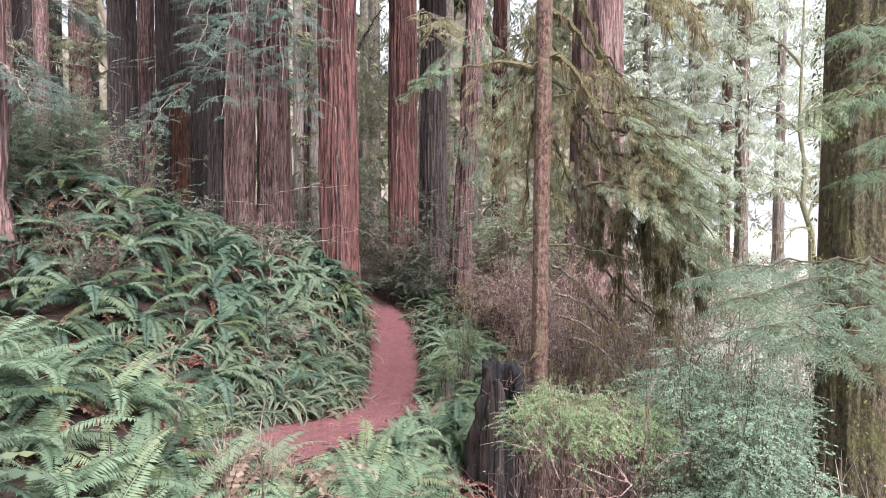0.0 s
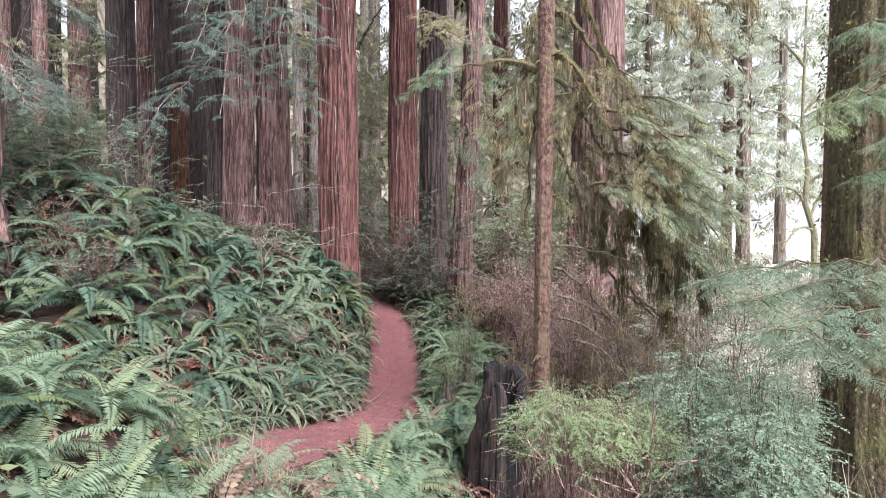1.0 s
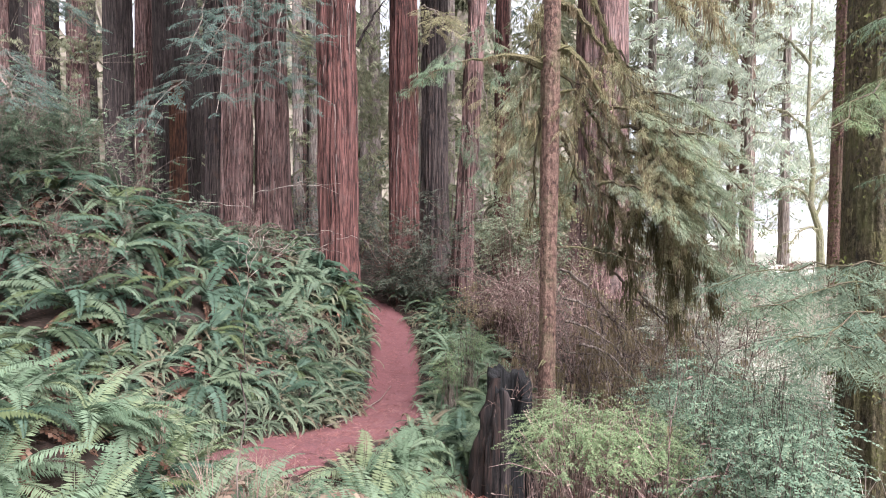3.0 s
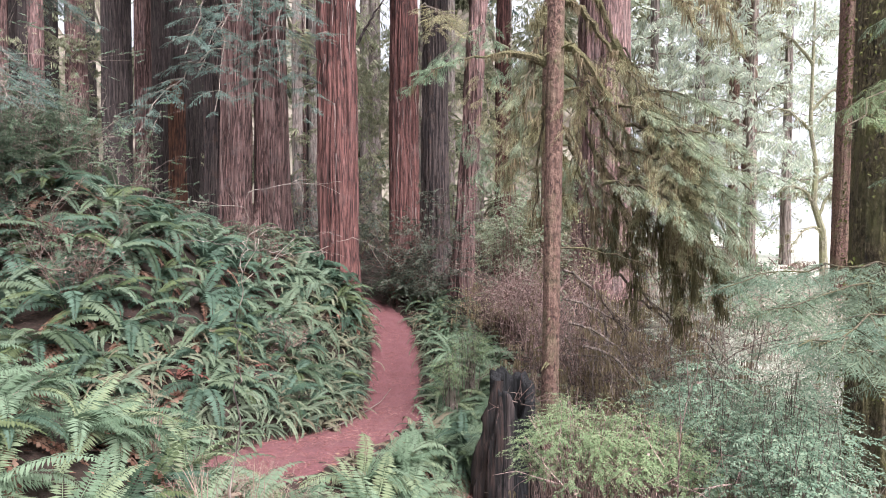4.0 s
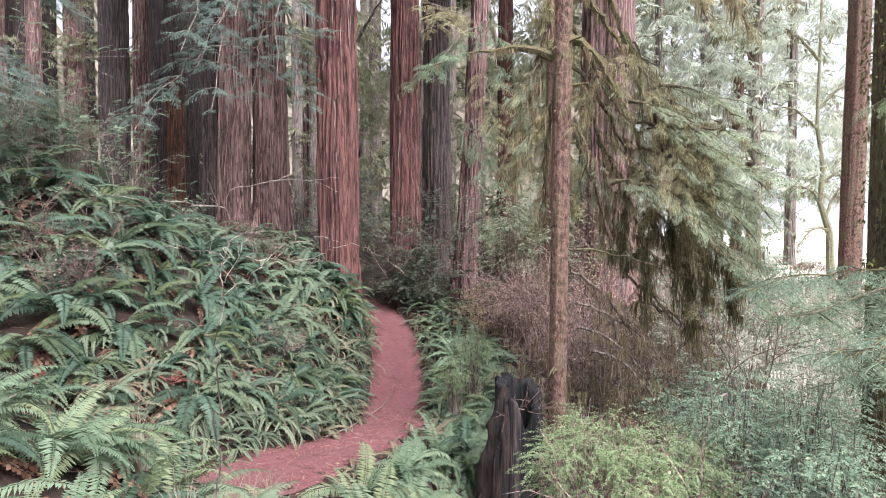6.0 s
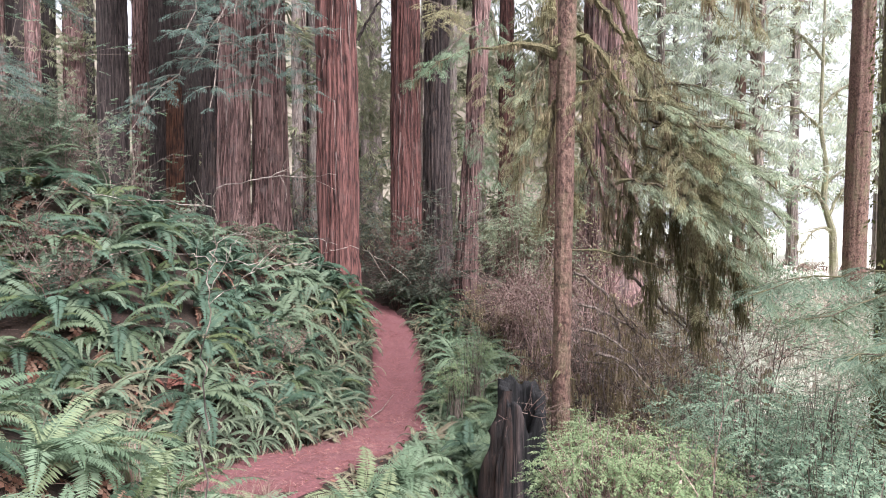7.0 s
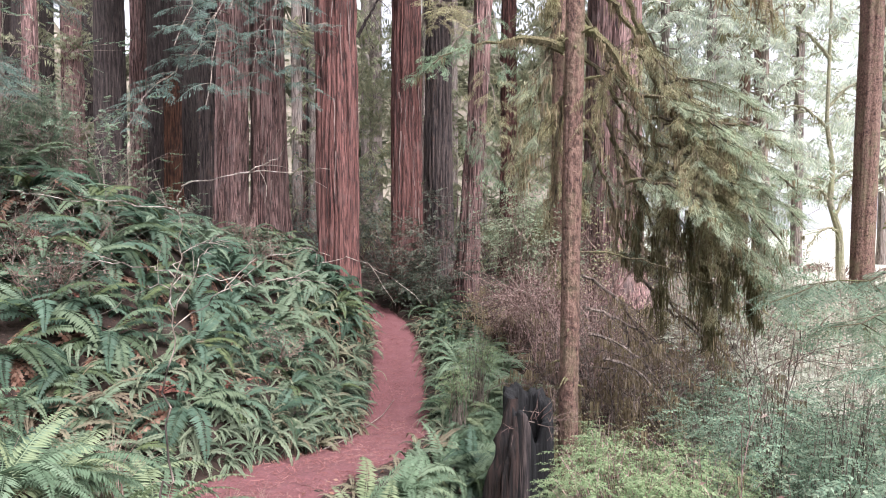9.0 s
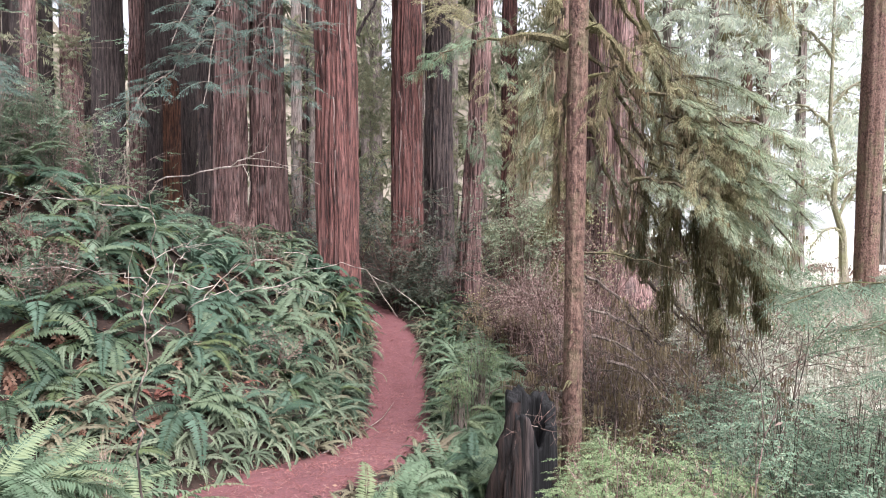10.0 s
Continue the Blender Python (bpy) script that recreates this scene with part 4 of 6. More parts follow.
for n, (p0, p1) in enumerate([
        ((1.75, 10.12, 7.36), (3.00, 10.23, 4.78)), ((1.75, 10.10, 6.78), (3.36, 10.40, 4.10)), ((2.79, 10.62, 7.22), (4.10, 10.51, 4.10)),
        ((3.26, 10.48, 6.29), (4.55, 10.48, 3.29)), ((2.99, 10.59, 6.52), (4.32, 10.76, 3.0)), ((2.61, 10.28, 6.15), (3.53, 10.57, 3.6)), ((2.12, 10.28, 6.06), (2.81, 10.38, 3.40)), ((1.90, 10.16, 5.55), (2.61, 10.55, 3.7)),
        ((3.39, 10.57, 5.81), (4.06, 10.74, 2.9)), ((2.36, 10.46, 5.50), (3.25, 10.64, 3.5)), ((1.50, 10.12, 7.26), (1.17, 10.14, 5.07)), ((1.40, 10.10, 6.88), (1.00, 10.33, 4.79)), ((1.60, 10.09, 6.50), (1.40, 10.31, 4.10))]):
    mossy(p0, p1, 20 + n, moss=30, moss_len=0.28, droop=0.7, sides=11, per=4, size=0.25, reach=0.55, leaf_mat=(M_OLIVE, M_LIGHT, M_OLIVE)[n % 3])
for n, path in enumerate([((2.16, 10.57, 8.69), (2.76, 10.52, 7.19), (3.28, 10.48, 6.14)), ((2.76, 10.52, 7.19), (3.44, 10.57, 5.81), (3.85, 10.53, 4.80))]):
    for p0, p1 in zip(path, path[1:]):
        mossy(p0, p1, 300 + n, sag=0.05, radius=0.091, leaf_mat=None, moss=60, moss_len=0.2, sides=0, bark_mat=M_MOSSLIMB)
for n, (p0, p1) in enumerate([((1.89, 10.28, 3.40), (3.12, 10.54, 2.06)), ((1.94, 10.27, 2.91), (3.76, 10.62, 1.63)), ((2.01, 10.35, 2.50), (3.29, 10.42, 1.47)), ((2.87, 10.78, 3.27), (4.25, 10.83, 1.80)), ((2.30, 10.54, 2.06), (3.36, 10.31, 1.20)), ((3.24, 10.96, 2.83), (4.63, 10.72, 1.61)), ((2.66, 10.76, 2.65), (2.81, 10.51, 1.25))]):
    mossy(p0, p1, 350 + n, sag=0.25, moss=26, moss_len=0.2, droop=0.5, sides=7, leaf_mat=None, reach=0.6, radius=0.03, bark_mat=M_TWIG, moss_mat=M_TANMOSS)
crest = np.array([(1.66, 10.23, 7.68), (2.24, 10.44, 7.86), (2.76, 10.52, 7.19), (3.26, 10.48, 6.19), (3.81, 10.45, 5.30), (4.31, 10.41, 4.30)])
droops = np.random.default_rng(77)
for n in range(15):
    f = droops.uniform(2.0, 4.9)
    p0 = crest[int(f)] + (crest[int(f) + 1] - crest[int(f)]) * (f % 1) + droops.normal(0, 0.12, 3)
    p1 = p0 + [droops.uniform(-0.3, 0.9), droops.uniform(-1.1, 0.9), -droops.uniform(0.9, 2.4)]
    mossy(p0, p1, 200 + n, sag=0.35, moss=16, moss_len=0.22, droop=0.6, sides=9, per=4, size=0.24, reach=0.5, radius=0.022, leaf_mat=(M_OLIVE, M_OLIVE, M_LIGHT)[n % 3])
for n in range(9):
    px = droops.uniform(0, 1)
    p0 = np.array((2.25, 9.99, 6.47)) + px * (np.array((3.67, 9.94, 5.05)) - np.array((2.25, 9.99, 6.47))) + droops.normal(0, 0.15, 3)
    mossy(p0, p0 + [droops.uniform(-0.2, 0.6), droops.uniform(-0.6, 0.2), -droops.uniform(0.8, 2.0)], 330 + n, sag=0.3, moss=30, moss_len=0.2, droop=0.55, sides=11, per=5, size=0.22, reach=0.5, radius=0.018)
for n, (p0, p1) in enumerate([((2.90, 10.27, 5.76), (4.28, 8.82, 4.50)), ((2.94, 10.05, 5.34), (4.16, 8.90, 3.83)), ((2.75, 10.04, 5.06), (3.90, 9.09, 3.48)), ((2.65, 10.07, 6.02), (3.86, 9.24, 4.97)), ((2.46, 10.03, 4.77), (3.43, 9.01, 4.09)), ((3.23, 10.04, 5.06), (4.46, 9.01, 4.09)), ((3.33, 10.06, 5.54), (4.39, 9.24, 5.06)), ((3.10, 10.28, 6.25), (4.21, 9.66, 5.66))]):
    mossy(p0, p1, 50 + n, leaf_mat=M_LIGHT, moss=14, moss_len=0.25, droop=0.3, sides=13, size=0.28, per=5, shapes=SPRAY_FINE, moss_mat=M_TANMOSS)
for n, (p0, p1) in enumerate([((2.94, 10.18, 9.09), (4.07, 9.10, 6.81)), ((2.85, 10.17, 8.80), (3.63, 9.41, 7.04)), ((3.23, 10.19, 9.28), (4.93, 9.53, 7.52))]):
    mossy(p0, p1, 60 + n, moss=40, moss_len=0.35, droop=0.6, sides=12)

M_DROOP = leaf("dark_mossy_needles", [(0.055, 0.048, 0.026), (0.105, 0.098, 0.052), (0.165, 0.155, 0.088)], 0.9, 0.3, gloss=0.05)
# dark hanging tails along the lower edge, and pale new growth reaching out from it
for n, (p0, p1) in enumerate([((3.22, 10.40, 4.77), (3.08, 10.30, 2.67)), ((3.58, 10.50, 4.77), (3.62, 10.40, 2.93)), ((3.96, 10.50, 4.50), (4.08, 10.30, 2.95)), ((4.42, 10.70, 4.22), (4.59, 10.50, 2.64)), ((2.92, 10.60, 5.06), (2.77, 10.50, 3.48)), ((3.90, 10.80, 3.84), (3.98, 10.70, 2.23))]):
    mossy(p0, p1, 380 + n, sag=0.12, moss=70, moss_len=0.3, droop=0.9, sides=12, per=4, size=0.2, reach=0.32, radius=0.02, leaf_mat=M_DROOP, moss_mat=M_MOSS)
for n, (p0, p1) in enumerate([((3.31, 10.40, 5.49), (4.26, 9.90, 4.73)), ((3.59, 10.40, 5.04), (4.58, 9.90, 4.04)), ((3.82, 10.40, 4.49), (4.77, 10.00, 3.42)), ((3.97, 10.40, 3.94), (4.88, 10.10, 2.70)), ((3.09, 10.30, 5.66), (3.86, 9.80, 5.24))]):
    mossy(p0, p1, 390 + n, sag=0.15, moss=8, moss_len=0.2, droop=0.3, sides=13, per=5, size=0.25, reach=0.5, radius=0.015, leaf_mat=M_SPRUCELEAF, shapes=SPRAY_FINE)
stubs = np.random.default_rng(12)
for n in range(12):
    a, z, ln = stubs.uniform(2.6, 6.8), stubs.uniform(1.2, 8.0), stubs.uniform(0.10, 0.28)
    d = np.array([math.cos(a), math.sin(a), stubs.uniform(-0.5, 0.3)])
    p = np.array([0.1 * d[0] + 0.01 * z, 0.1 * d[1], z + 0.1 * d[2]])
    part("branch_stub", quad_mesh("branch_stub", *tube(np.array([p, p + d * ln * 0.5, p + d * ln + [0, 0, -0.03]]), [0.022, 0.015, 0.006], 7), M_MOSSLIMB, True), spruce)

M_MOSSLEAF = leaf("moss_green_leaves", [(0.07, 0.07, 0.025), (0.12, 0.13, 0.045), (0.18, 0.19, 0.07), (0.22, 0.19, 0.10)], 0.85, 0.3, gloss=0.1)
M_STRIP = bark("peeling_bark", (0.08, 0.045, 0.040), (0.15, 0.095, 0.085), (0.23, 0.17, 0.15), (0.2, 0.16, 0.14), 0.3)


def bark_strips(tree_ob, r0, n, z0, z1, seed):
    """Loose ribbons of bark hanging on the side of a trunk."""
    r = np.random.default_rng(seed)
    for k in range(n):
        a, z, ln, w = r.uniform(3.5, 5.9), r.uniform(z0, z1), r.uniform(0.4, 1.6), r.uniform(0.012, 0.03)
        t = np.linspace(0, 1, 7)
        aa = a + np.cumsum(r.normal(0, 0.02, 7)) / r0
        rr = r0 + 0.05 + 0.05 * t ** 2
        mid = np.stack([rr * np.cos(aa), rr * np.sin(aa), z - ln * t], -1)
        side = np.stack([-np.sin(aa), np.cos(aa), 0 * aa], -1) * (w * (1 - 0.6 * t))[:, None]
        back = np.stack([np.cos(aa), np.sin(aa), 0 * aa], -1) * -0.012
        ring = np.stack([mid - side, mid + side, mid + side + back, mid - side + back], 1).reshape(-1, 3)
        i, j = np.meshgrid(np.arange(6), np.arange(4), indexing="ij")
        q = np.stack([i * 4 + j, i * 4 + (j + 1) % 4, (i + 1) * 4 + (j + 1) % 4, (i + 1) * 4 + j], -1).reshape(-1, 4)
        part("bark_strip", quad_mesh("bark_strip", ring, q, M_STRIP), tree_ob)


bark_strips(big_red, 0.56, 9, 1.5, 9.5, 1)
bark_strips(second_red, 0.53, 14, 2.0, 10, 2)
bark_strips(twin_left, 0.53, 12, 1.0, 9, 3)
bark_strips(twin_right, 0.56, 12, 1.0, 9, 4)
bark_strips(leaning, 0.34, 8, 1.0, 7, 5)

# ---- boughs on the other trees ----
for n, (p0, p1, s) in enumerate([
        ((-8.06, 10.43, 7.46), (-7.00, 10.88, 6.17), 0.3), ((-8.06, 10.41, 7.06), (-6.68, 9.67, 6.03), 0.2), ((-8.06, 10.45, 8.05), (-6.68, 11.64, 7.86), 0.4)]):
    bough(near_left, p0, p1, s, 0.03, 15, 0.7, 0.28, 4, SPRAY_RED, M_NEEDLE, M_TWIG, 0.3, seed=80 + n, start=0.45)
for n, (p0, p1) in enumerate([((-7.04, 20.73, 10.2), (-7.75, 15.50, 6.49)), ((-7.04, 20.73, 11.0), (-6.64, 16.50, 8.23)), ((-7.04, 20.73, 13.16), (-5.12, 13.70, 6.66)), ((-7.04, 20.75, 13.74), (-5.97, 14.15, 8.01)), ((-7.04, 20.77, 14.33), (-4.76, 14.18, 8.82)), ((-6.94, 20.80, 15.12), (-6.55, 15.20, 9.45))]):
    bough(twin_left, p0, p1, 0.6, 0.03, 17, 1.0, 0.42, 4, SPRAY_RED, M_NEEDLE, M_TWIG, 0.35, seed=90 + n, start=0.5)
for n, (p0, p1) in enumerate([((-5.93, 21.34, 13.42), (-3.96, 14.63, 7.60)), ((-5.93, 21.37, 14.23), (-3.45, 15.18, 8.87)), ((-5.93, 21.40, 15.04), (-4.68, 15.70, 9.48)), ((-5.73, 21.27, 11.41), (-3.91, 17.12, 7.15)), ((-6.14, 21.26, 11.00), (-5.38, 17.13, 7.56))]):
    bough(twin_right, p0, p1, 0.6, 0.03, 17, 1.0, 0.42, 4, SPRAY_RED, M_NEEDLE, M_TWIG, 0.35, seed=100 + n, start=0.5)
bough(big_red, (-2.67, 18.50, 9.58), (-1.75, 18.05, 10.80), 0.1, 0.05, 8, 0.5, 0.3, 1, SPRAY_RED, None, M_DARK, 0.8, seed=110)
bough(big_red, (-3.44, 18.21, 9.84), (-3.46, 16.99, 9.29), 0.1, 0.02, 6, 0.4, 0.35, 3, SPRAY_RED, M_NEEDLE, M_TWIG, 0.3, seed=111)
bough(second_red, (-0.93, 22.30, 12.18), (0.31, 20.24, 10.48), 0.3, 0.03, 10, 0.9, 0.5, 4, SPRAY_RED, M_OLIVE, M_TWIG, 0.4, seed=112)
bough(second_red, (-0.82, 22.25, 10.70), (0.12, 20.26, 11.25), 0.3, 0.03, 10, 0.9, 0.5, 4, SPRAY_RED, M_OLIVE, M_TWIG, 0.4, seed=113)
for n, (p0, p1) in enumerate([((1.18, 22.27, 11.33), (-0.44, 19.17, 8.70)), ((1.08, 22.22, 10.07), (1.65, 20.11, 6.83)), ((1.14, 22.29, 11.97), (1.85, 20.16, 8.37)), ((0.76, 22.16, 8.16), (1.27, 20.06, 5.48))]):
    bough(leaning, p0, p1, 0.4, 0.03, 10, 0.8, 0.45, 4, SPRAY_SPRUCE, M_SPRUCELEAF if n != 1 else M_OLIVE, M_TWIG, 0.5, seed=115 + n)
for n in range(9):
    p = slim.location
    r = np.random.default_rng(130 + n)
    a = r.uniform(2.4, 5.6)
    bough(slim, (p.x, p.y, p.z + 1.5 + n), (p.x + 0.9 * math.cos(a), p.y + 0.9 * math.sin(a), p.z + 0.6 + n), 0.15, 0.02, 8, 0.4, 0.3, 3, SPRAY_SPRUCE, M_OLIVE, M_MOSSBARK, 0.8, 40, 0.4, 130 + n)
for n, (p0, p1) in enumerate([((6.17, 7.58, 6.10), (3.00, 5.13, 4.86)), ((6.46, 7.59, 6.53), (3.75, 5.67, 5.90)), ((6.40, 7.66, 5.69), (3.85, 5.65, 5.26)), ((6.58, 8.02, 4.62), (4.54, 6.52, 4.64)), ((6.87, 7.91, 7.08), (4.45, 6.26, 5.69)), ((6.74, 8.05, 5.24), (4.39, 6.03, 4.88))]):
    bough(mossy_spruce, p0, p1, 0.15, 0.018, 14, 0.45, 0.22, 5, SPRAY_FINE, M_SALAL if n == 0 else M_SPRUCELEAF, M_MOSSBARK, 0.4, 8, 0.2, 140 + n, start=0.35)
for n, (p0, p1) in enumerate([((6.91, 8.59, 3.51), (2.90, 6.98, 3.41)), ((6.91, 8.57, 3.10), (3.11, 6.38, 3.28)), ((6.91, 8.36, 2.80), (2.94, 5.57, 3.08)), ((6.75, 8.14, 2.20), (3.03, 5.17, 3.12))]):
    bough(mossy_spruce, p0, p1, 0.2, 0.018, 30, 0.75, 0.26, 6, SPRAY_RED, M_YEW if n % 2 else M_BUSH, M_MOSSBARK, 0.3, 12, 0.14, 150 + n, start=0.12)
pts = np.array([(6.75 + 0.6 * math.cos(a), 9.5 + 0.6 * math.sin(a), z) for a, z in zip(rng.uniform(2.4, 5.6, 260), rng.uniform(-0.5, 9, 260))]) - np.array(mossy_spruce.location)
part("hanging_moss", quad_mesh("hanging_moss", *scatter(MOSS[0], pts, turns(rng.uniform(0, 6.28, 260), 0, 0, rng.uniform(0.05, 0.2, 260))), M_MOSS), mossy_spruce, label="green-brown moss hanging from the bark")

ivy_a, ivy_z = rng.uniform(2.2, 5.8, 4200), rng.uniform(-0.4, 9.5, 4200)
thick = vnoise(ivy_a * 3, ivy_z * 1.2, 0, 91) > 0.42
ivy_a, ivy_z = ivy_a[thick], ivy_z[thick]
ivy = np.stack([0.64 * np.cos(ivy_a), 0.64 * np.sin(ivy_a), ivy_z], -1) * [1, 1, 1]
ivy[:, :2] *= (1 + 0.25 * np.exp(-np.clip(ivy_z, 0, None)) + rng.uniform(-0.04, 0.10, len(ivy_a)))[:, None]
tagged(part("moss_cover", quad_mesh("moss_cover", *scatter(LEAF, ivy, turns(ivy_a + rng.normal(0, 0.9, len(ivy_a)), rng.normal(-0.6, 0.5, len(ivy_a)), rng.normal(0, 0.6, len(ivy_a)), rng.uniform(0.03, 0.09, len(ivy_a)))), M_MOSSLEAF), mossy_spruce), "green moss and small leaves on the bark", kind="stuff")

M_LICHEN = bark("lichen_bark", (0.10, 0.09, 0.055), (0.20, 0.18, 0.12), (0.32, 0.29, 0.21), (0.26, 0.26, 0.14), 0.6, stretch=0.6)
# ---- the alder and dead limbs by the clearing ----
alder = new("alder_tree")
alder.matrix_basis = pose(*(16.44, 25.92, 1.17))
tagged(alder, "bare crooked alder with moss-hung limbs at the clearing", "tree")
base = np.array((16.44, 25.92, 1.17))
part("trunk", twig_mesh("trunk", [(np.array([(16.44, 25.90, 0.67), (16.34, 25.96, 2.42), (16.17, 25.81, 3.92), (15.65, 25.65, 5.15), (15.77, 25.71, 6.62), (15.53, 25.77, 8.35), (15.65, 25.88, 11.54), (15.77, 26.00, 14.98)]) - base, np.array([0.20, 0.17, 0.14, 0.12, 0.10, 0.08, 0.06, 0.04]))], M_LICHEN, 8), alder)
for n, (p0, p1, s) in enumerate([((15.65, 25.65, 5.15), (13.60, 25.06, 5.36), 0.6), ((15.70, 25.68, 5.89), (17.20, 25.09, 6.32), 0.4), ((16.17, 25.81, 3.92), (14.32, 24.99, 3.20), 0.5), ((15.60, 25.76, 8.10), (13.36, 25.19, 8.97), 0.4), ((15.60, 25.79, 9.08), (17.45, 25.22, 9.93), 0.5),
                                 ((15.90, 25.64, 4.66), (17.64, 26.11, 6.66), 0.3), ((15.65, 25.86, 11.05), (13.12, 25.30, 12.33), 0.4), ((15.65, 25.89, 12.03), (17.20, 25.33, 13.05), 0.4)]):
    bough(alder, p0, p1, s, 0.07, 8, 1.2, 0.4, 1, SPRAY_FAR, None, M_LICHEN, 0.3, 14, 0.4, 170 + n)
snag = new("dead_tree")
sx, sy, sz = (15.17, 29.95, 2.17)
snag.matrix_basis = pose(sx, sy, sz)
tagged(snag, "pale dead tree with bare crooked limbs", "tree")
part("trunk", twig_mesh("trunk", [(np.array([[0, 0, -1], [0.1, 0, 4], [0, 0.2, 8], [0.2, 0, 14]]), np.array([0.28, 0.24, 0.2, 0.12]))], M_TWIG, 8), snag)
for n, (p0, p1, s) in enumerate([((15.17, 30.19, 9.08), (10.67, 27.16, 8.19), 0.5), ((15.17, 30.13, 7.35), (10.80, 27.15, 7.75), 0.4), ((15.17, 30.30, 12.25), (12.00, 28.32, 12.78), 0.5), ((15.17, 30.37, 13.98), (16.31, 28.38, 14.40), 0.4), ((15.17, 30.22, 9.95), (16.61, 29.27, 11.14), 0.3), ((15.17, 30.40, 14.85), (11.73, 28.39, 14.67), 0.4)]):
    bough(snag, p0, p1, s, 0.07, 10, 1.3, 0.4, 1, SPRAY_FAR, None, M_TWIG, 0.2, 16, 0.6, 180 + n)

M_PINKTWIG = bark("pink_dead_twig", (0.16, 0.095, 0.085), (0.29, 0.185, 0.165), (0.42, 0.30, 0.265), (0.26, 0.2, 0.16), 0.3)

# ---- bushes ----
def tiered_bush(kind, label, x, y, top, w, leaf_mat, tips, seed, group="", spray=0.22, per=8, stem_mat=None, drop=0.9, shapes=None, low=0.62):
    """A bush of arching stems whose flat leafy sprays lie in tiers round the tips; top is its height in the world."""
    r = np.random.default_rng(seed)
    root = new(kind)
    z0 = float(ground(x, y)[0]) - 0.05
    root.matrix_basis = pose(x, y, z0)
    h = top - z0
    stems, at, mats = [], [], []
    for k in range(tips):
        a, d = r.uniform(0, 6.28), w * math.sqrt(r.uniform(0.02, 1.0)) * r.uniform(0.85, 1.2)
        tip = np.array([d * math.cos(a), d * math.sin(a), h - drop * (d / w) ** 2 * r.uniform(0.4, 1.2) - abs(r.normal(0, 0.10))])
        foot = np.array([r.normal(0, 0.10), r.normal(0, 0.10), 0.0])
        t = np.linspace(0, 1, 7)[:, None]
        path = foot + (tip - foot) * np.concatenate([t ** 1.7, t ** 1.7, 1 - (1 - t) ** 1.25], 1) + r.normal(0, 0.025, (7, 3)) * t
        stems.append((path, np.linspace(0.009, 0.0025, 7)))
        for m in range(per):
            f = r.uniform(low, 1.0) * 6
            i = min(int(f), 5)
            at.append(path[i] + (path[i + 1] - path[i]) * (f - i) + r.normal(0, 0.03, 3))
            mats.append((a + r.normal(0, 1.0), r.normal(-0.08, 0.13), r.normal(0, 0.15), spray * r.uniform(0.6, 1.3)))
    tagged(part("branchwork", twig_mesh("branchwork", stems, stem_mat or M_TWIG), root), kind="stuff")
    at, mats = np.array(at), np.array(mats)
    shapes = shapes or SPRAY_SMALL
    pick = r.integers(0, len(shapes), len(at))
    bits = [scatter(shapes[k], at[pick == k], turns(*mats[pick == k].T)) for k in range(len(shapes))]
    tagged(part("leaves", quad_mesh("leaves", *join(bits), leaf_mat), root), kind="stuff")
    return tagged(root, label, "bush", group)


SPRAY_SMALL = [leafy_spray(12, 0.135, s) for s in (51, 52, 53)]
near_bushes = [(2.72, 6.5, 2.95, 0.5, 62), (2.4, 5.4, 2.2, 0.45, 44), (2.6, 4.9, 2.62, 0.5, 62), (2.8, 5.45, 2.8, 0.5, 60), (3.0, 5.25, 2.7, 0.4, 50), (3.05, 6.1, 2.45, 0.5, 50), (3.3, 6.4, 2.8, 0.5, 60), (3.1, 7.4, 2.55, 0.6, 50), (2.85, 4.6, 2.3, 0.4, 45), (2.7, 4.3, 2.2, 0.4, 45), (3.7, 7.2, 2.6, 0.5, 50)]
for n, (x, y, top, w, k) in enumerate(near_bushes):
    tiered_bush("huckleberry_bush", "blue-green evergreen huckleberry with small dense leaves", x, y, top, w, M_BUSH, int(k * 0.7), 400 + n, "huckleberry bushes", 0.28, 8, None, 1.3)
for n, (x, y, top, w) in enumerate([(-8.62, 12.6, 7.55, 0.8), (-8.16, 13.2, 7.13, 0.6), (-8.65, 11.8, 6.68, 0.7)]):
    tiered_bush("sapling_bush", "grey-green feathery sapling on the upper bank", x, y, top, w, M_YEW, 46, 480 + n, "bank bushes", 0.38, 6, M_TWIG, 1.8, SPRAY_FINE, 0.35)
farther_bushes = [(4.6, 8.4, 2.2, 0.7, 40), (3.5, 9.0, 2.0, 0.8, 40), (8.4, 10.4, 2.4, 1.0, 40), (9.4, 9.8, 2.4, 1.0, 40), (4.0, 10.9, 1.9, 0.8, 40), (4.9, 12.0, 1.8, 0.9, 40), (5.8, 10.4, 1.3, 0.9, 34), (6.9, 12.2, 1.3, 1.0, 34)]
for n, (x, y, top, w, k) in enumerate(farther_bushes):
    tiered_bush("huckleberry_bush", "blue-green evergreen huckleberry in the hollow by the clearing", x, y, top, w, M_BUSH, k, 450 + n, "huckleberry bushes", 0.34, 7)
for n, (x, y, top, w, k) in enumerate([(1.20, 5.9, 2.44, 0.65, 66), (0.92, 6.30, 2.10, 0.30, 26), (1.72, 6.0, 2.36, 0.5, 50), (1.35, 6.6, 2.42, 0.45, 36), (2.05, 6.5, 2.3, 0.5, 36), (2.2, 5.9, 2.05, 0.35, 22)]):
    tiered_bush("salal_bush", "fresh yellow-green leafy bush over dead twigs", x, y, top, w, M_SALAL, k, 420 + n, "yellow-green bushes", 0.19, 7, M_PINKTWIG, 0.22, None, 0.84)
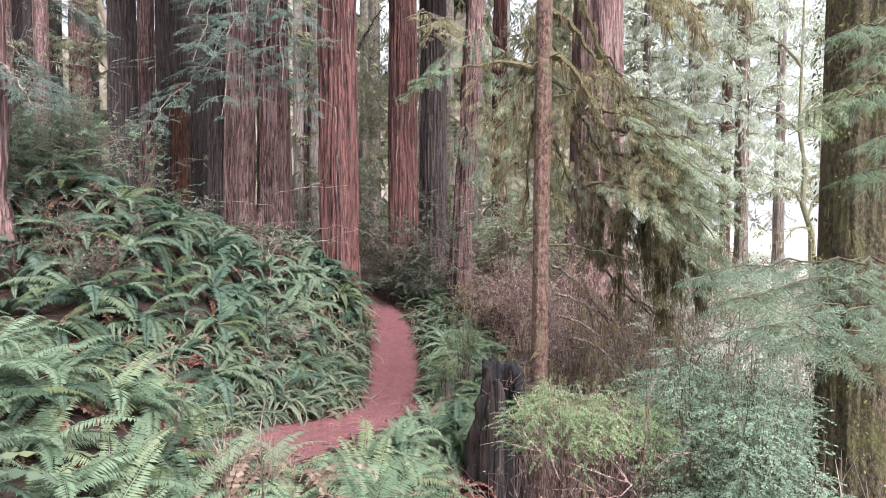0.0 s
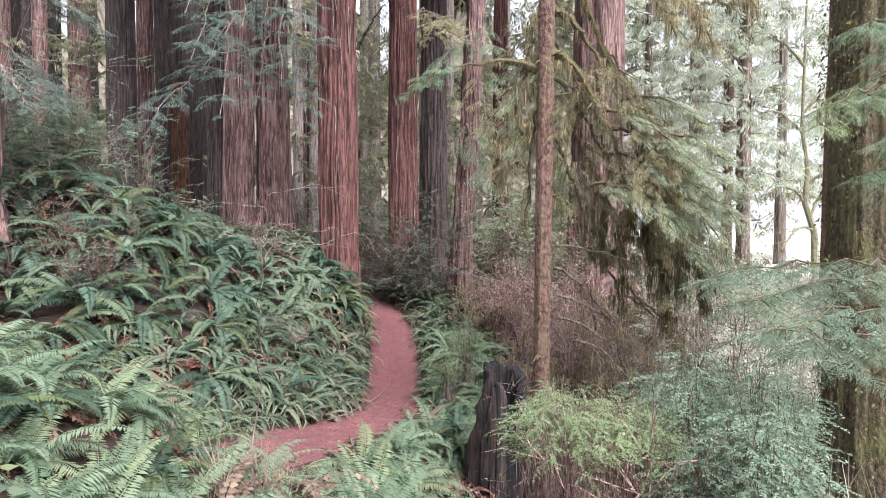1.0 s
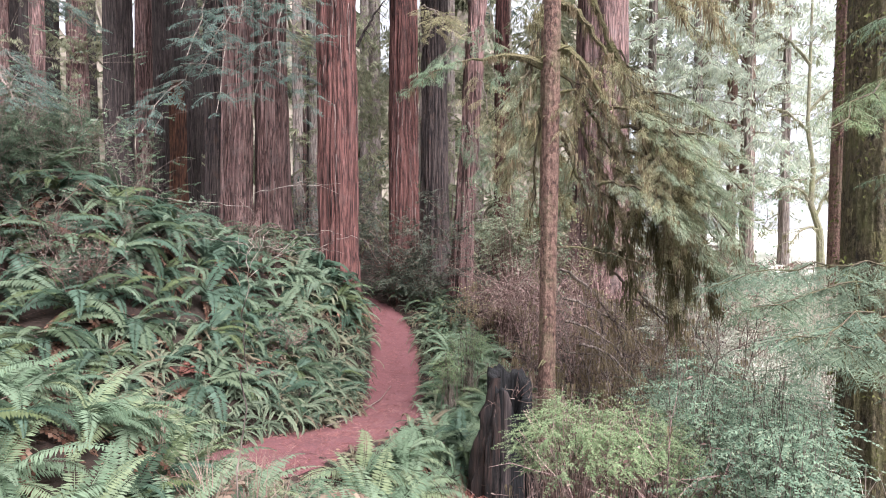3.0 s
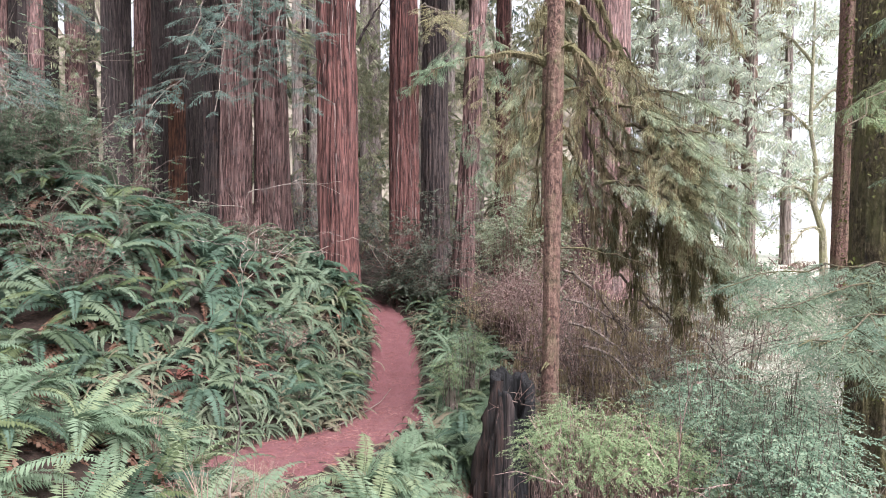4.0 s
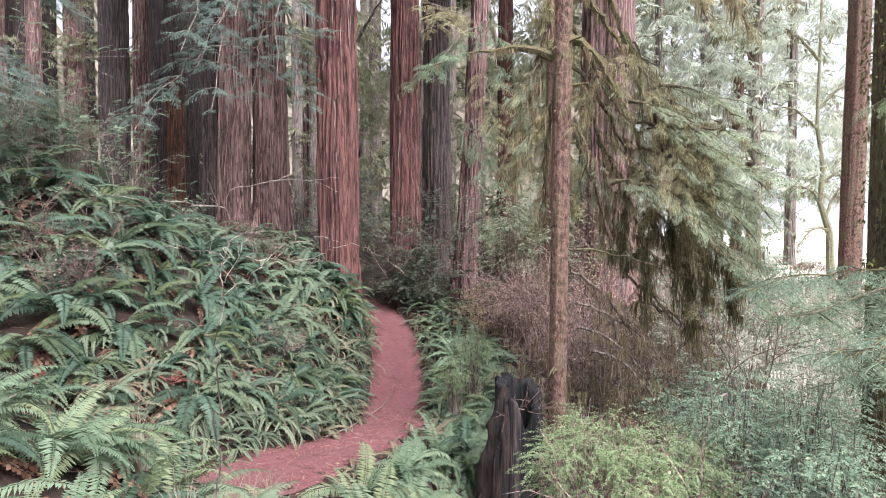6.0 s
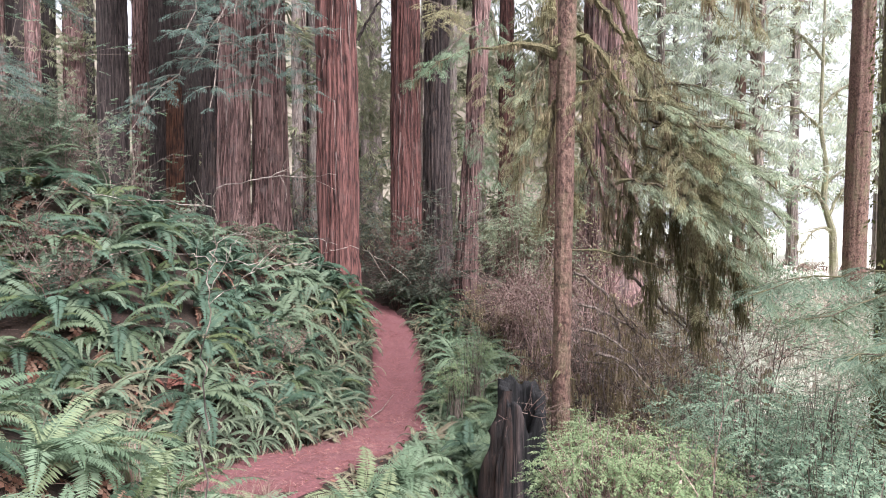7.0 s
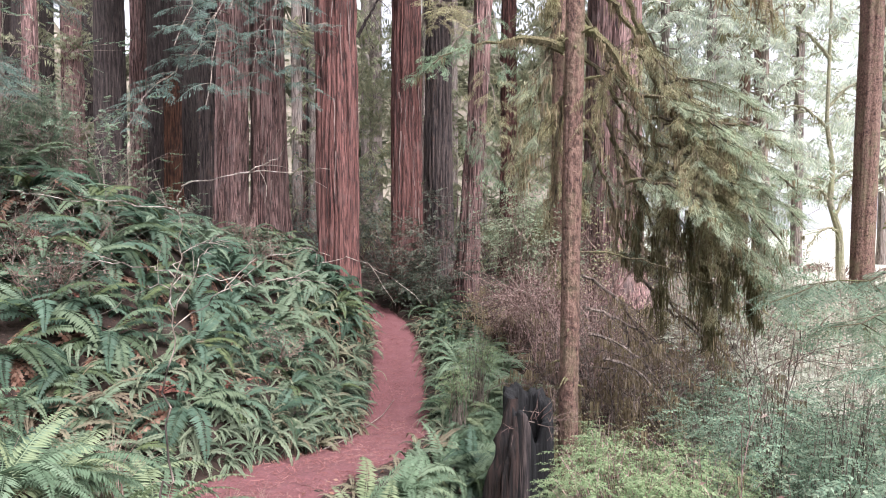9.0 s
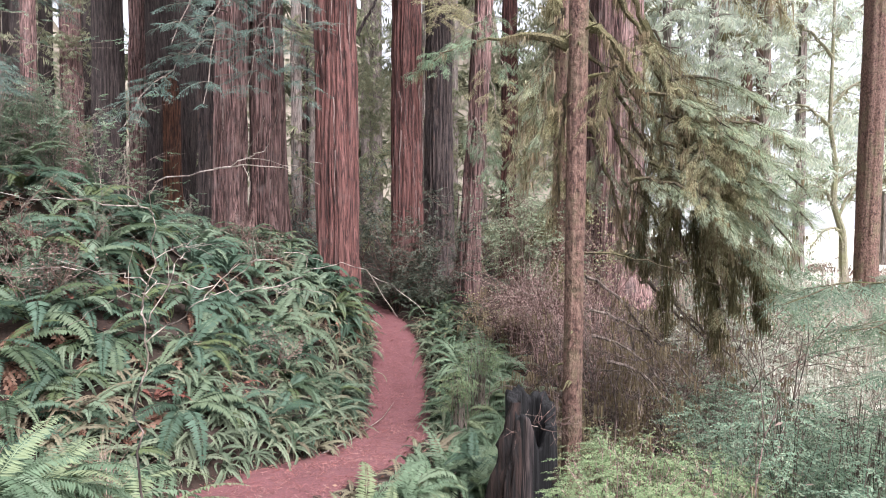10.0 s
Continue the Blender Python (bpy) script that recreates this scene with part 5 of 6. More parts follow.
for n, (x, y, h, w) in enumerate([(1.5, 5.9, 1.9, 0.6), (1.9, 5.7, 1.9, 0.7), (2.3, 5.9, 2.0, 0.7), (1.6, 6.3, 1.8, 0.6), (2.0, 6.3, 1.9, 0.8), (2.4, 6.9, 1.8, 0.8), (3.4, 10.4, 2.4, 0.9), (2.4, 11.4, 2.2, 0.8), (4.4, 11.4, 2.6, 1.0), (3.2, 12.8, 2.4, 0.9), (5.0, 13.2, 2.6, 1.0)]):
    shrub("dead_brush", "tangle of dead pinkish-brown twigs with moss", x, y, h, w, M_BRUSH, 160, 0.05, 440 + n, 10 if y < 7 else 5, "dead brush", 0.1, M_PINKTWIG if y < 7 else M_TWIG, moss=60 if y > 7 else 6)
tiered_bush("sapling_bush", "light green leafy sapling in the understory", 1.79, 17.20, 5.55, 0.90, M_LIGHT, 56, 179, "understory bushes", 0.42, 7, M_BRUSH, 2.2)
tiered_bush("sapling_bush", "light green leafy sapling in the understory", 2.73, 17.60, 5.10, 0.70, M_LIGHT, 44, 272, "understory bushes", 0.42, 7, M_BRUSH, 2.2)
tiered_bush("sapling_bush", "light green leafy sapling in the understory", 1.80, 18.00, 4.70, 0.55, M_LIGHT, 40, 130, "understory bushes", 0.42, 7, M_BRUSH, 2.2)
tiered_bush("green_bush", "fresh green leafy plant beside the trail", 0.50, 13.20, 2.06, 0.50, M_SALAL, 40, 504, "trailside plants", 0.22, 7, M_TWIG, 0.5)
tiered_bush("green_bush", "fresh green leafy plant beside the trail", 0.07, 12.40, 1.63, 0.35, M_SALAL, 26, 72, "trailside plants", 0.22, 7, M_TWIG, 0.5)
for n, (x, y, h) in enumerate([(1.7, 16.6, 2.5), (2.2, 16.0, 2.6), (2.5, 15.0, 2.2), (3.1, 14.6, 2.4)]):
    shrub("dead_brush", "bare pinkish twiggy brush beneath the redwoods", x, y, h, 0.9, M_BRUSH, 120, 0.05, 470 + n, 16, "dead brush", 0.1, M_PINKTWIG)
# The first three low bushes are added to darken the hollow behind them.
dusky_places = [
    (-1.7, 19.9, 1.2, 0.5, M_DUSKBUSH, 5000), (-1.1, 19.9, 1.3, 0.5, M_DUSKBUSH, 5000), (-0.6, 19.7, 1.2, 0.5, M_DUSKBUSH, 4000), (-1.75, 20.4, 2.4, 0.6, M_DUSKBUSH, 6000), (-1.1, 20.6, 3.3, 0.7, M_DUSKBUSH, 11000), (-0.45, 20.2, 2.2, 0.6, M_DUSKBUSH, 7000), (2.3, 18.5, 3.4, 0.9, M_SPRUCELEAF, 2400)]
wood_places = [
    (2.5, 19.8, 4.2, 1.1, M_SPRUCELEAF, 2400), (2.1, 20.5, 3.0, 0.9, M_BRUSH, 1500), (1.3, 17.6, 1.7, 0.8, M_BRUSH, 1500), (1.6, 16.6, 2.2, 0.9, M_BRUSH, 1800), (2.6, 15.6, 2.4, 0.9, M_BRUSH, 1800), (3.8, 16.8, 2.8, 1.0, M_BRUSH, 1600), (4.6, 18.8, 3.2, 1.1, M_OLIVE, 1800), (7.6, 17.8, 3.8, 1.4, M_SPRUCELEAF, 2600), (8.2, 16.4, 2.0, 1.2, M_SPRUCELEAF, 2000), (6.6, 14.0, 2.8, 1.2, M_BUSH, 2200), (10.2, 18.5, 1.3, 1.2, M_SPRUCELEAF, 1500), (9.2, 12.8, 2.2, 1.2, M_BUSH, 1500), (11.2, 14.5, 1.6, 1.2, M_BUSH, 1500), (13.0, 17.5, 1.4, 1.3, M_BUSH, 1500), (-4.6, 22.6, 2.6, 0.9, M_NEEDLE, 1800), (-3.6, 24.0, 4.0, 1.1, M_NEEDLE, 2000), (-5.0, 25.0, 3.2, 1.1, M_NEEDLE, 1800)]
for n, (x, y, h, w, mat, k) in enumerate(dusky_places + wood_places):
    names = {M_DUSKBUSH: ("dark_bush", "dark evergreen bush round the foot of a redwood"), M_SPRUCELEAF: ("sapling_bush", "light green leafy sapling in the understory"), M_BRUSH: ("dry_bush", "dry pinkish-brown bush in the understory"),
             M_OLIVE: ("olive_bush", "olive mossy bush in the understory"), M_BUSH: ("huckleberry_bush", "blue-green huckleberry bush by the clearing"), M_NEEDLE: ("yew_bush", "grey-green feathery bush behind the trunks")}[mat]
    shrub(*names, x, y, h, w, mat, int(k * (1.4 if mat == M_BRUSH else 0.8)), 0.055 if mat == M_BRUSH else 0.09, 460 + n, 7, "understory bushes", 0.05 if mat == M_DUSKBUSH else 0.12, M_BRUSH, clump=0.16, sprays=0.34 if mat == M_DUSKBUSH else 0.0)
for n, (x, y, h, w) in enumerate([(2.6, 10.8, 1.9, 0.8), (3.4, 11.6, 2.1, 0.9), (2.0, 11.8, 1.8, 0.8), (4.2, 12.6, 2.3, 1.0), (1.5, 11.3, 1.2, 0.6), (3.0, 13.8, 2.1, 0.9), (4.5, 14.6, 2.4, 1.0), (1.9, 13.6, 1.5, 0.7), (1.2, 16.8, 1.4, 0.7)]):
    shrub("olive_bush", "olive-brown mossy brush in the understory", x, y, h, w, (M_OLIVE, M_BRUSH)[n % 2], 1500, 0.05, 540 + n, 9, "understory brush", 0.05, M_TWIG, moss=80, clump=0.13)
for n, (x, y, h, w) in enumerate([(-6.7, 10.7, 1.0, 0.6), (-4.7, 16.2, 1.0, 0.6), (-5.6, 17.2, 1.0, 0.6), (-3.4, 12.4, 0.8, 0.5), (-6.2, 10.2, 1.1, 0.6)]):
    shrub("dead_brush", "dry pinkish dead twigs among the ferns", x, y, h, w, M_BRUSH, 500, 0.05, 560 + n, 11, "dead brush", 0.1, M_BRUSH)
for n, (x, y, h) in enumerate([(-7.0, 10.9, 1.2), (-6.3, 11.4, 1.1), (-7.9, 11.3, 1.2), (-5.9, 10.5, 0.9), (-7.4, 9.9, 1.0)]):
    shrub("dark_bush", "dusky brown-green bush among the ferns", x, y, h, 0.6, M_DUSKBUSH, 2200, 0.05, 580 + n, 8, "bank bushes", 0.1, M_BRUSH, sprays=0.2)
# Leaves whose pale colour carries the clearing's light and haze.
M_LITBUSH = leaf("lit_bush_leaves", [(0.31, 0.33, 0.26), (0.43, 0.44, 0.36), (0.54, 0.53, 0.45)], 0.6, 0.45, gloss=0.2)
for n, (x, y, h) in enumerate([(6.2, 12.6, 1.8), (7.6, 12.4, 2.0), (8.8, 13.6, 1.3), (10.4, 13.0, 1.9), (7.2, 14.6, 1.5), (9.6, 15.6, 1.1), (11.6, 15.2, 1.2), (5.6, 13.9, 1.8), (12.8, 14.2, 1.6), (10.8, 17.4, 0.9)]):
    shrub("pale_bush", "grey-green bush coloured pale for the light of the clearing", x, y, h, 1.0, M_LITBUSH, 2200, 0.05, 620 + n, 7, "clearing bushes", 0.1, sprays=0.34)
log = new("fallen_log", quad_mesh("fallen_log", *tube(np.array([(-8.55, 10.81, 4.10), (-7.87, 11.01, 4.14), (-7.19, 11.11, 4.08), (-6.61, 11.20, 3.83)]), [0.13, 0.14, 0.12, 0.08], 12), M_ORANGE, True))
tagged(log, "rotting reddish log lying among ferns on the bank", "log")
for n, (x, y, h, w, k) in enumerate([(-9.2, 12.4, 3.4, 0.9, 2600), (-8.6, 17.0, 1.4, 1.0, 1600), (-9.8, 18.6, 1.5, 1.0, 1600), (-7.4, 17.6, 1.2, 0.9, 1500), (-11.6, 19.0, 1.6, 1.0, 1600), (-8.4, 20.0, 1.4, 0.9, 1500), (-8.3, 13.2, 2.1, 0.9, 2200), (-7.3, 14.0, 1.8, 0.9, 2000), (-9.3, 13.2, 2.2, 0.9, 2000), (-6.4, 15.0, 1.0, 0.9, 1400), (-8.9, 11.6, 1.5, 0.7, 1400), (-10.2, 14.0, 2.4, 1.0, 1800), (-7.6, 11.4, 0.9, 0.7, 1000), (-6.9, 10.6, 0.9, 0.6, 900), (-9.5, 15.5, 1.8, 1.0, 1500), (-11.5, 16.5, 2.2, 1.0, 1600)]):
    shrub("huckleberry_bush", "low green huckleberry bush on the fern bank", x, y, h, w, M_SPRUCELEAF if n % 3 else M_BUSH, int(k * 1.25), 0.06, 500 + n, 9, "bank bushes", 0.15, sprays=0.24)


# ---- the stump ----
M_RIB = bark("weathered_brown_wood", (0.004, 0.002, 0.002), (0.014, 0.007, 0.005), (0.030, 0.016, 0.012), (0.007, 0.005, 0.005), 0.5)


def build_stump():
    x, y = 1.0, 9.6
    root = new("tree_stump")
    z0 = float(ground(x, y)[0])
    root.matrix_basis = pose(x, y, z0)
    seg, rows = 90, 50
    th = np.arange(seg) * 2 * np.pi / seg
    f = np.linspace(0, 1, rows)[:, None]
    rim = 2.15 + 0.16 * (vnoise(np.cos(th) * 2.5, np.sin(th) * 2.5, 0, 31) - 0.5) * 2 + 0.10 * (vnoise(np.cos(th) * 9, np.sin(th) * 9, 0, 32) - 0.5) + 0.16 * np.cos(th - 2.6) - 0.5 * np.exp(-((np.angle(np.exp(1j * (th - 5.0))) / 0.5) ** 2))
    z = -0.4 + f * (rim + 0.4)
    r = 0.36 + 0.20 * np.exp(-(z + 0.3) / 0.5) + 0.05 * (vnoise(np.cos(th) * 3, np.sin(th) * 3, z * 0.4, 33) - 0.5) * 2
    r = r + 0.05 * (np.abs(2 * vnoise(np.cos(th) * 7, np.sin(th) * 7, z * 0.7, 35) - 1) - 0.5)
    r = r - 0.12 * np.exp(-((np.angle(np.exp(1j * (th - 4.9))) / 0.35) ** 2)) * np.ones_like(z)
    outer = np.stack([r * np.cos(th), r * np.sin(th), z], -1)
    inner = np.stack([(r[::-1] * 0.62) * np.cos(th), (r[::-1] * 0.62) * np.sin(th), z[::-1] * 0.98], -1)
    v = np.concatenate([outer, inner]).reshape(-1, 3)
    i, j = np.meshgrid(np.arange(2 * rows - 1), np.arange(seg), indexing="ij")
    k = (j + 1) % seg
    q = np.stack([i * seg + j, i * seg + k, (i + 1) * seg + k, (i + 1) * seg + j], -1).reshape(-1, 4)
    part("shell", quad_mesh("shell", v, q, [M_CHAR, M_BURNT], True, (np.abs(np.angle(np.exp(1j * (np.tile(th, 2 * rows - 1) - 4.45)))) < 0.22).astype(int)), root)
    slab = [np.array([[-0.52, -0.20, -0.6], [-0.46, -0.18, 0.5], [-0.36, -0.16, 1.4], [-0.24, -0.14, 2.22]]), np.array([[-0.34, -0.36, -0.6], [-0.31, -0.33, 0.6], [-0.26, -0.28, 1.4], [-0.20, -0.22, 2.0]]), np.array([[0.34, -0.30, -0.6], [0.33, -0.27, 0.5], [0.30, -0.24, 1.0], [0.29, -0.22, 1.35]])]
    for p, r0 in zip(slab, (0.17, 0.12, 0.10)):
        v, q = tube(smooth_path(p, 8), np.interp(np.linspace(0, 3, 25), [0, 1, 2, 3], [1.15, 1, 0.9, 0.4]) * r0, 14)
        v[:, :2] *= (1 + 0.35 * (vnoise(v[:, 0] * 22, v[:, 1] * 22, v[:, 2] * 1.3, 36) - 0.5))[:, None]
        part("wood_rib", quad_mesh("wood_rib", v, q, M_RIB, True), root, label="brown weathered rib of wood")
    rr = np.random.default_rng(5)
    mess = []
    for k in range(14):
        twigs(rr, (rr.uniform(-0.1, 0.4), rr.uniform(-0.3, 0.2), 1.9), (rr.normal(0.3, 0.6), rr.normal(-0.2, 0.5), rr.uniform(-0.2, 0.6)), rr.uniform(0.25, 0.5), 0.005, 1, 0.5, 3, mess)
    tagged(part("twig_tangle", twig_mesh("twig_tangle", mess, M_BRUSH), root, label="tangle of thin dead reddish twigs"), kind="stuff")
    tagged(root, "hollow charred black tree stump with ragged rim", "stump")


build_stump()

M_BLEACHED = bark("bleached_twig", (0.15, 0.12, 0.095), (0.25, 0.21, 0.175), (0.35, 0.30, 0.26), (0.3, 0.28, 0.2), 0.2)


# ---- the bare sapling close to the way ----
def build_sapling():
    root = new("bare_sapling")
    stem = [(-0.878, 2.85, 3.338), (-0.859, 2.85, 3.495), (-0.853, 2.85, 3.676), (-0.843, 2.85, 3.813), (-0.831, 2.85, 3.943), (-0.823, 2.85, 4.085), (-0.814, 2.85, 4.219)]
    x, y = stem[0][:2]
    z0 = float(ground(x, y)[0])
    root.matrix_basis = pose(x, y, z0)
    base = np.array([x, y, z0])
    stem = smooth_path(np.array([(x, y, z0 - 0.05)] + stem) - base, 4)
    stem[1:] += np.random.default_rng(3).normal(0, 0.008, (len(stem) - 1, 3)) * [1, 1, 0.3]
    part("stem", twig_mesh("stem", [(stem, np.linspace(0.0034, 0.0006, len(stem)))], M_TWIG, 6), root)
    r = np.random.default_rng(8)
    for way in [[(-0.842, 2.85, 3.865), (-0.78, 2.85, 3.917), (-0.715, 2.85, 3.963), (-0.663, 2.85, 3.982), (-0.586, 2.85, 3.989), (-0.508, 2.85, 4.015), (-0.469, 2.85, 4.034), (-0.392, 2.85, 4.036), (-0.315, 2.85, 4.002)],
                [(-0.832, 2.85, 3.917), (-0.779, 2.85, 4.021), (-0.752, 2.85, 4.06), (-0.723, 2.85, 4.101)],
                [(-0.831, 2.85, 3.969), (-0.818, 2.85, 3.998), (-0.689, 2.85, 3.995), (-0.65, 2.85, 4.008), (-0.585, 2.85, 4.053), (-0.482, 2.85, 4.062)],
                [(-0.836, 2.85, 3.917), (-0.867, 2.85, 3.976), (-0.908, 2.85, 3.969), (-0.98, 2.85, 3.924)],
                [(-0.82, 2.85, 4.149), (-0.86, 2.85, 4.165), (-0.994, 2.85, 4.175), (-1.123, 2.85, 4.188), (-1.238, 2.85, 4.208)],
                [(-0.814, 2.85, 4.216), (-0.686, 2.85, 4.245), (-0.557, 2.85, 4.249), (-0.461, 2.85, 4.262)],
                [(-0.686, 2.85, 4.245), (-0.621, 2.85, 4.264), (-0.574, 2.85, 4.296)],
                [(-0.831, 2.85, 3.995), (-0.907, 2.85, 4.023), (-1.01, 2.85, 4.036), (-1.127, 2.85, 4.027)],
                [(-0.586, 2.85, 3.989), (-0.534, 2.85, 3.995), (-0.56, 2.85, 3.985), (-0.508, 2.85, 4.0)],
                [(-0.715, 2.85, 3.963), (-0.663, 2.85, 4.021), (-0.598, 2.85, 4.057)],
                [(-0.818, 2.85, 3.998), (-0.83, 2.85, 4.034), (-0.778, 2.85, 4.072), (-0.745, 2.85, 4.085)]]:
        p = smooth_path(np.array(way) - base, 4)
        p[1:] += r.normal(0, 0.004, (len(p) - 1, 3)) * [1, 3, 1]
        paths = [(p, np.linspace(0.0016, 0.0007, len(p)))]
        for k in range(3):
            i = int(r.integers(3, len(p)))
            twigs(r, p[i], (p[i] - p[i - 3]) / np.linalg.norm(p[i] - p[i - 3]) + r.normal(0, 0.45, 3), r.uniform(0.05, 0.12), 0.0008, 0, 0.3, 0, paths, 4)
        part("twig", twig_mesh("twig", paths, M_BLEACHED, 4), root)
    tagged(root, "bare pale sapling with thin crooked twigs", "sapling")


build_sapling()

def dry_fern(x, y, size, seed, label, meshes=None):
    r = np.random.default_rng(seed)
    root = new("dry_fern")
    root.matrix_basis = pose(x, y, float(ground(x, y)[0]) - 0.02)
    for k in range(9):
        part("dead_frond", (meshes or DRY_MESHES)[k % 3], root, Matrix.Rotation(r.uniform(0, 6.28), 4, "Z") @ Matrix.Rotation(r.uniform(-0.2, 0.3), 4, "Y") @ Matrix.Scale(size * r.uniform(0.7, 1.15), 4))
    tagged(root, label, "fern", "dry ferns")


RED_MESHES = [quad_mesh("dead_frond", *frond_shape(u, d, 22, 0.08, 0.1, 44 + k), M_REDDEAD) for k, (u, d) in enumerate([(72, -85), (55, -95), (35, -90)])]
for n, (x, y, size) in enumerate([(0.30, 9.2, 0.85), (0.45, 8.7, 0.8), (0.15, 8.8, 0.8), (0.55, 9.4, 0.7), (-6.07, 19.00, 1.0), (-5.37, 19.30, 1.0), (-6.3, 10.6, 0.9), (-6.9, 11.2, 0.9), (-4.2, 9.6, 0.8), (-3.5, 10.6, 0.8)]):
    dry_fern(x, y, size, 670 + n, "reddish-brown dead fern with collapsed fronds", RED_MESHES)
tangle = np.random.default_rng(66)
DRY_MESHES = [quad_mesh("dead_frond", *frond_shape(82, -95, 22, 0.06, 0.1, 41), M_DRY), quad_mesh("dead_frond", *frond_shape(70, -98, 22, 0.07, -0.1, 42), M_DRY), quad_mesh("dead_frond", *frond_shape(60, -100, 20, 0.06, 0.15, 43), M_DRY)]
for n, (x, y, size) in enumerate([(-1.5, 4.0, 1.0), (-1.15, 4.6, 1.0), (-0.72, 3.5, 1.0), (-1.75, 4.4, 0.95), (-1.45, 5.2, 0.9), (-1.9, 4.9, 0.7), (-0.3, 8.3, 0.8), (0.1, 9.0, 0.8)]):
    dry_fern(x, y, size, 600 + n, "withered tan-pink fern with curled fronds")
for n, (x, y, size) in enumerate([(1.9, 10.9, 1.3), (2.4, 11.6, 1.4), (2.9, 11.0, 1.4), (3.4, 11.8, 1.5), (1.5, 12.0, 1.2), (3.9, 11.3, 1.5), (2.1, 12.8, 1.4), (2.8, 12.6, 1.5), (0.95, 12.0, 0.9), (1.2, 13.6, 1.1), (1.6, 14.6, 1.2), (4.4, 12.2, 1.5), (0.2, 8.5, 0.7), (0.35, 9.3, 0.7)]):
    dry_fern(x, y, size, 640 + n, "brown withered fern in the tangle under a spruce")
for n in range(16):
    x, y = tangle.uniform(1.3, 4.6), tangle.uniform(10.6, 13.2)
    z = float(ground(x, y)[0])
    ob = new("dead_branch")
    tagged(part("branchwork", twig_mesh("branchwork", twigs(tangle, (0, 0, -0.05), (tangle.normal(0, 0.8), tangle.normal(-0.2, 0.6), 1.0), tangle.uniform(1.6, 2.8), 0.022, 2, 0.5, 4), M_TWIG, 4), ob), kind="stuff")
    ob.matrix_basis = pose(x, y, z)
    tagged(ob, "crooked pale dead branch in the tangle under a spruce", "branch", "dead branches")


def grass_tuft(seed, n=46):
    """Long dry blades arching out of one foot, about 1 tall."""
    r = np.random.default_rng(seed)
    t = np.linspace(0, 1, 6)
    pieces = []
    for k in range(n):
        a, out, ln, w = r.uniform(0, 6.28), r.uniform(0.15, 0.75), r.uniform(0.6, 1.1), r.uniform(0.004, 0.008)
        mid = np.stack([out * t ** 1.8 * math.cos(a), out * t ** 1.8 * math.sin(a), ln * (t - 0.55 * out * t ** 3)], -1) + np.append(r.normal(0, 0.05, 2), 0)
        side = np.array([-math.sin(a), math.cos(a), 0.2]) * (w * (1.05 - t))[:, None]
        i = np.arange(5)
        pieces.append((np.concatenate([mid - side, mid + side]), np.stack([i, i + 1, i + 7, i + 6], -1)))
    return quad_mesh("dry_grass_tuft", *join(pieces), M_TUFT)


M_TUFT = leaf("dry_pink_grass", [(0.20, 0.125, 0.105), (0.30, 0.205, 0.175), (0.40, 0.30, 0.255), (0.33, 0.29, 0.20)], 0.9, 0.25, gloss=0.1)
GRASS = [grass_tuft(k) for k in range(4)]
for n, (x, y, h) in enumerate([(-1.75, 6.7, 1.0), (-1.95, 6.4, 1.0), (-2.4, 7.2, 0.95), (-2.7, 6.9, 0.95), (-2.1, 7.0, 0.9), (-2.95, 6.4, 0.9), (-1.5, 7.1, 0.8), (-1.6, 4.3, 0.85), (-1.75, 4.6, 0.8), (-1.35, 4.4, 0.8), (-2.5, 6.3, 0.9), (-3.3, 6.7, 0.8), (-2.0, 5.6, 0.85), (-2.3, 8.1, 0.45), (-3.0, 7.7, 0.5), (-1.3, 6.3, 1.0), (-1.1, 6.8, 0.9), (-1.6, 6.0, 1.0), (-1.45, 5.4, 0.9), (-2.2, 6.0, 0.9), (-0.9, 6.3, 0.9), (-3.6, 7.4, 0.5), (-2.6, 5.6, 0.8)]):
    ob = new("dry_grass_tuft", GRASS[n % 4])
    ob.matrix_basis = pose(x, y, float(ground(x, y)[0]) - 0.02, 0, 0, n * 67) @ Matrix.Scale(h, 4)
    tagged(ob, "dry pinkish grass tuft arching beside the trail", "grass", "dry grass tufts")


def conifer_boughs(tree_ob, n, z0, z1, reach, mat, size, seed):
    """Rings of lacy boughs round a trunk between two heights."""
    r = np.random.default_rng(seed)
    p = tree_ob.location
    for k in range(n):
        z = p.z + z0 + (z1 - z0) * (k + 0.5) / n
        a = k * 2.4 + r.uniform(-0.3, 0.3)
        d = reach * (1.1 - 0.5 * k / n) * r.uniform(0.7, 1.2)
        bough(tree_ob, (p.x, p.y, z), (p.x + d * math.cos(a), p.y + d * math.sin(a), z - 0.25 * d * r.uniform(0.3, 1.6)), 0.25, 0.035, 8, reach * 0.35, size, 3, SPRAY_LACE, mat, M_TWIG, 0.4, 0, 0.5, seed + k, 0.15)


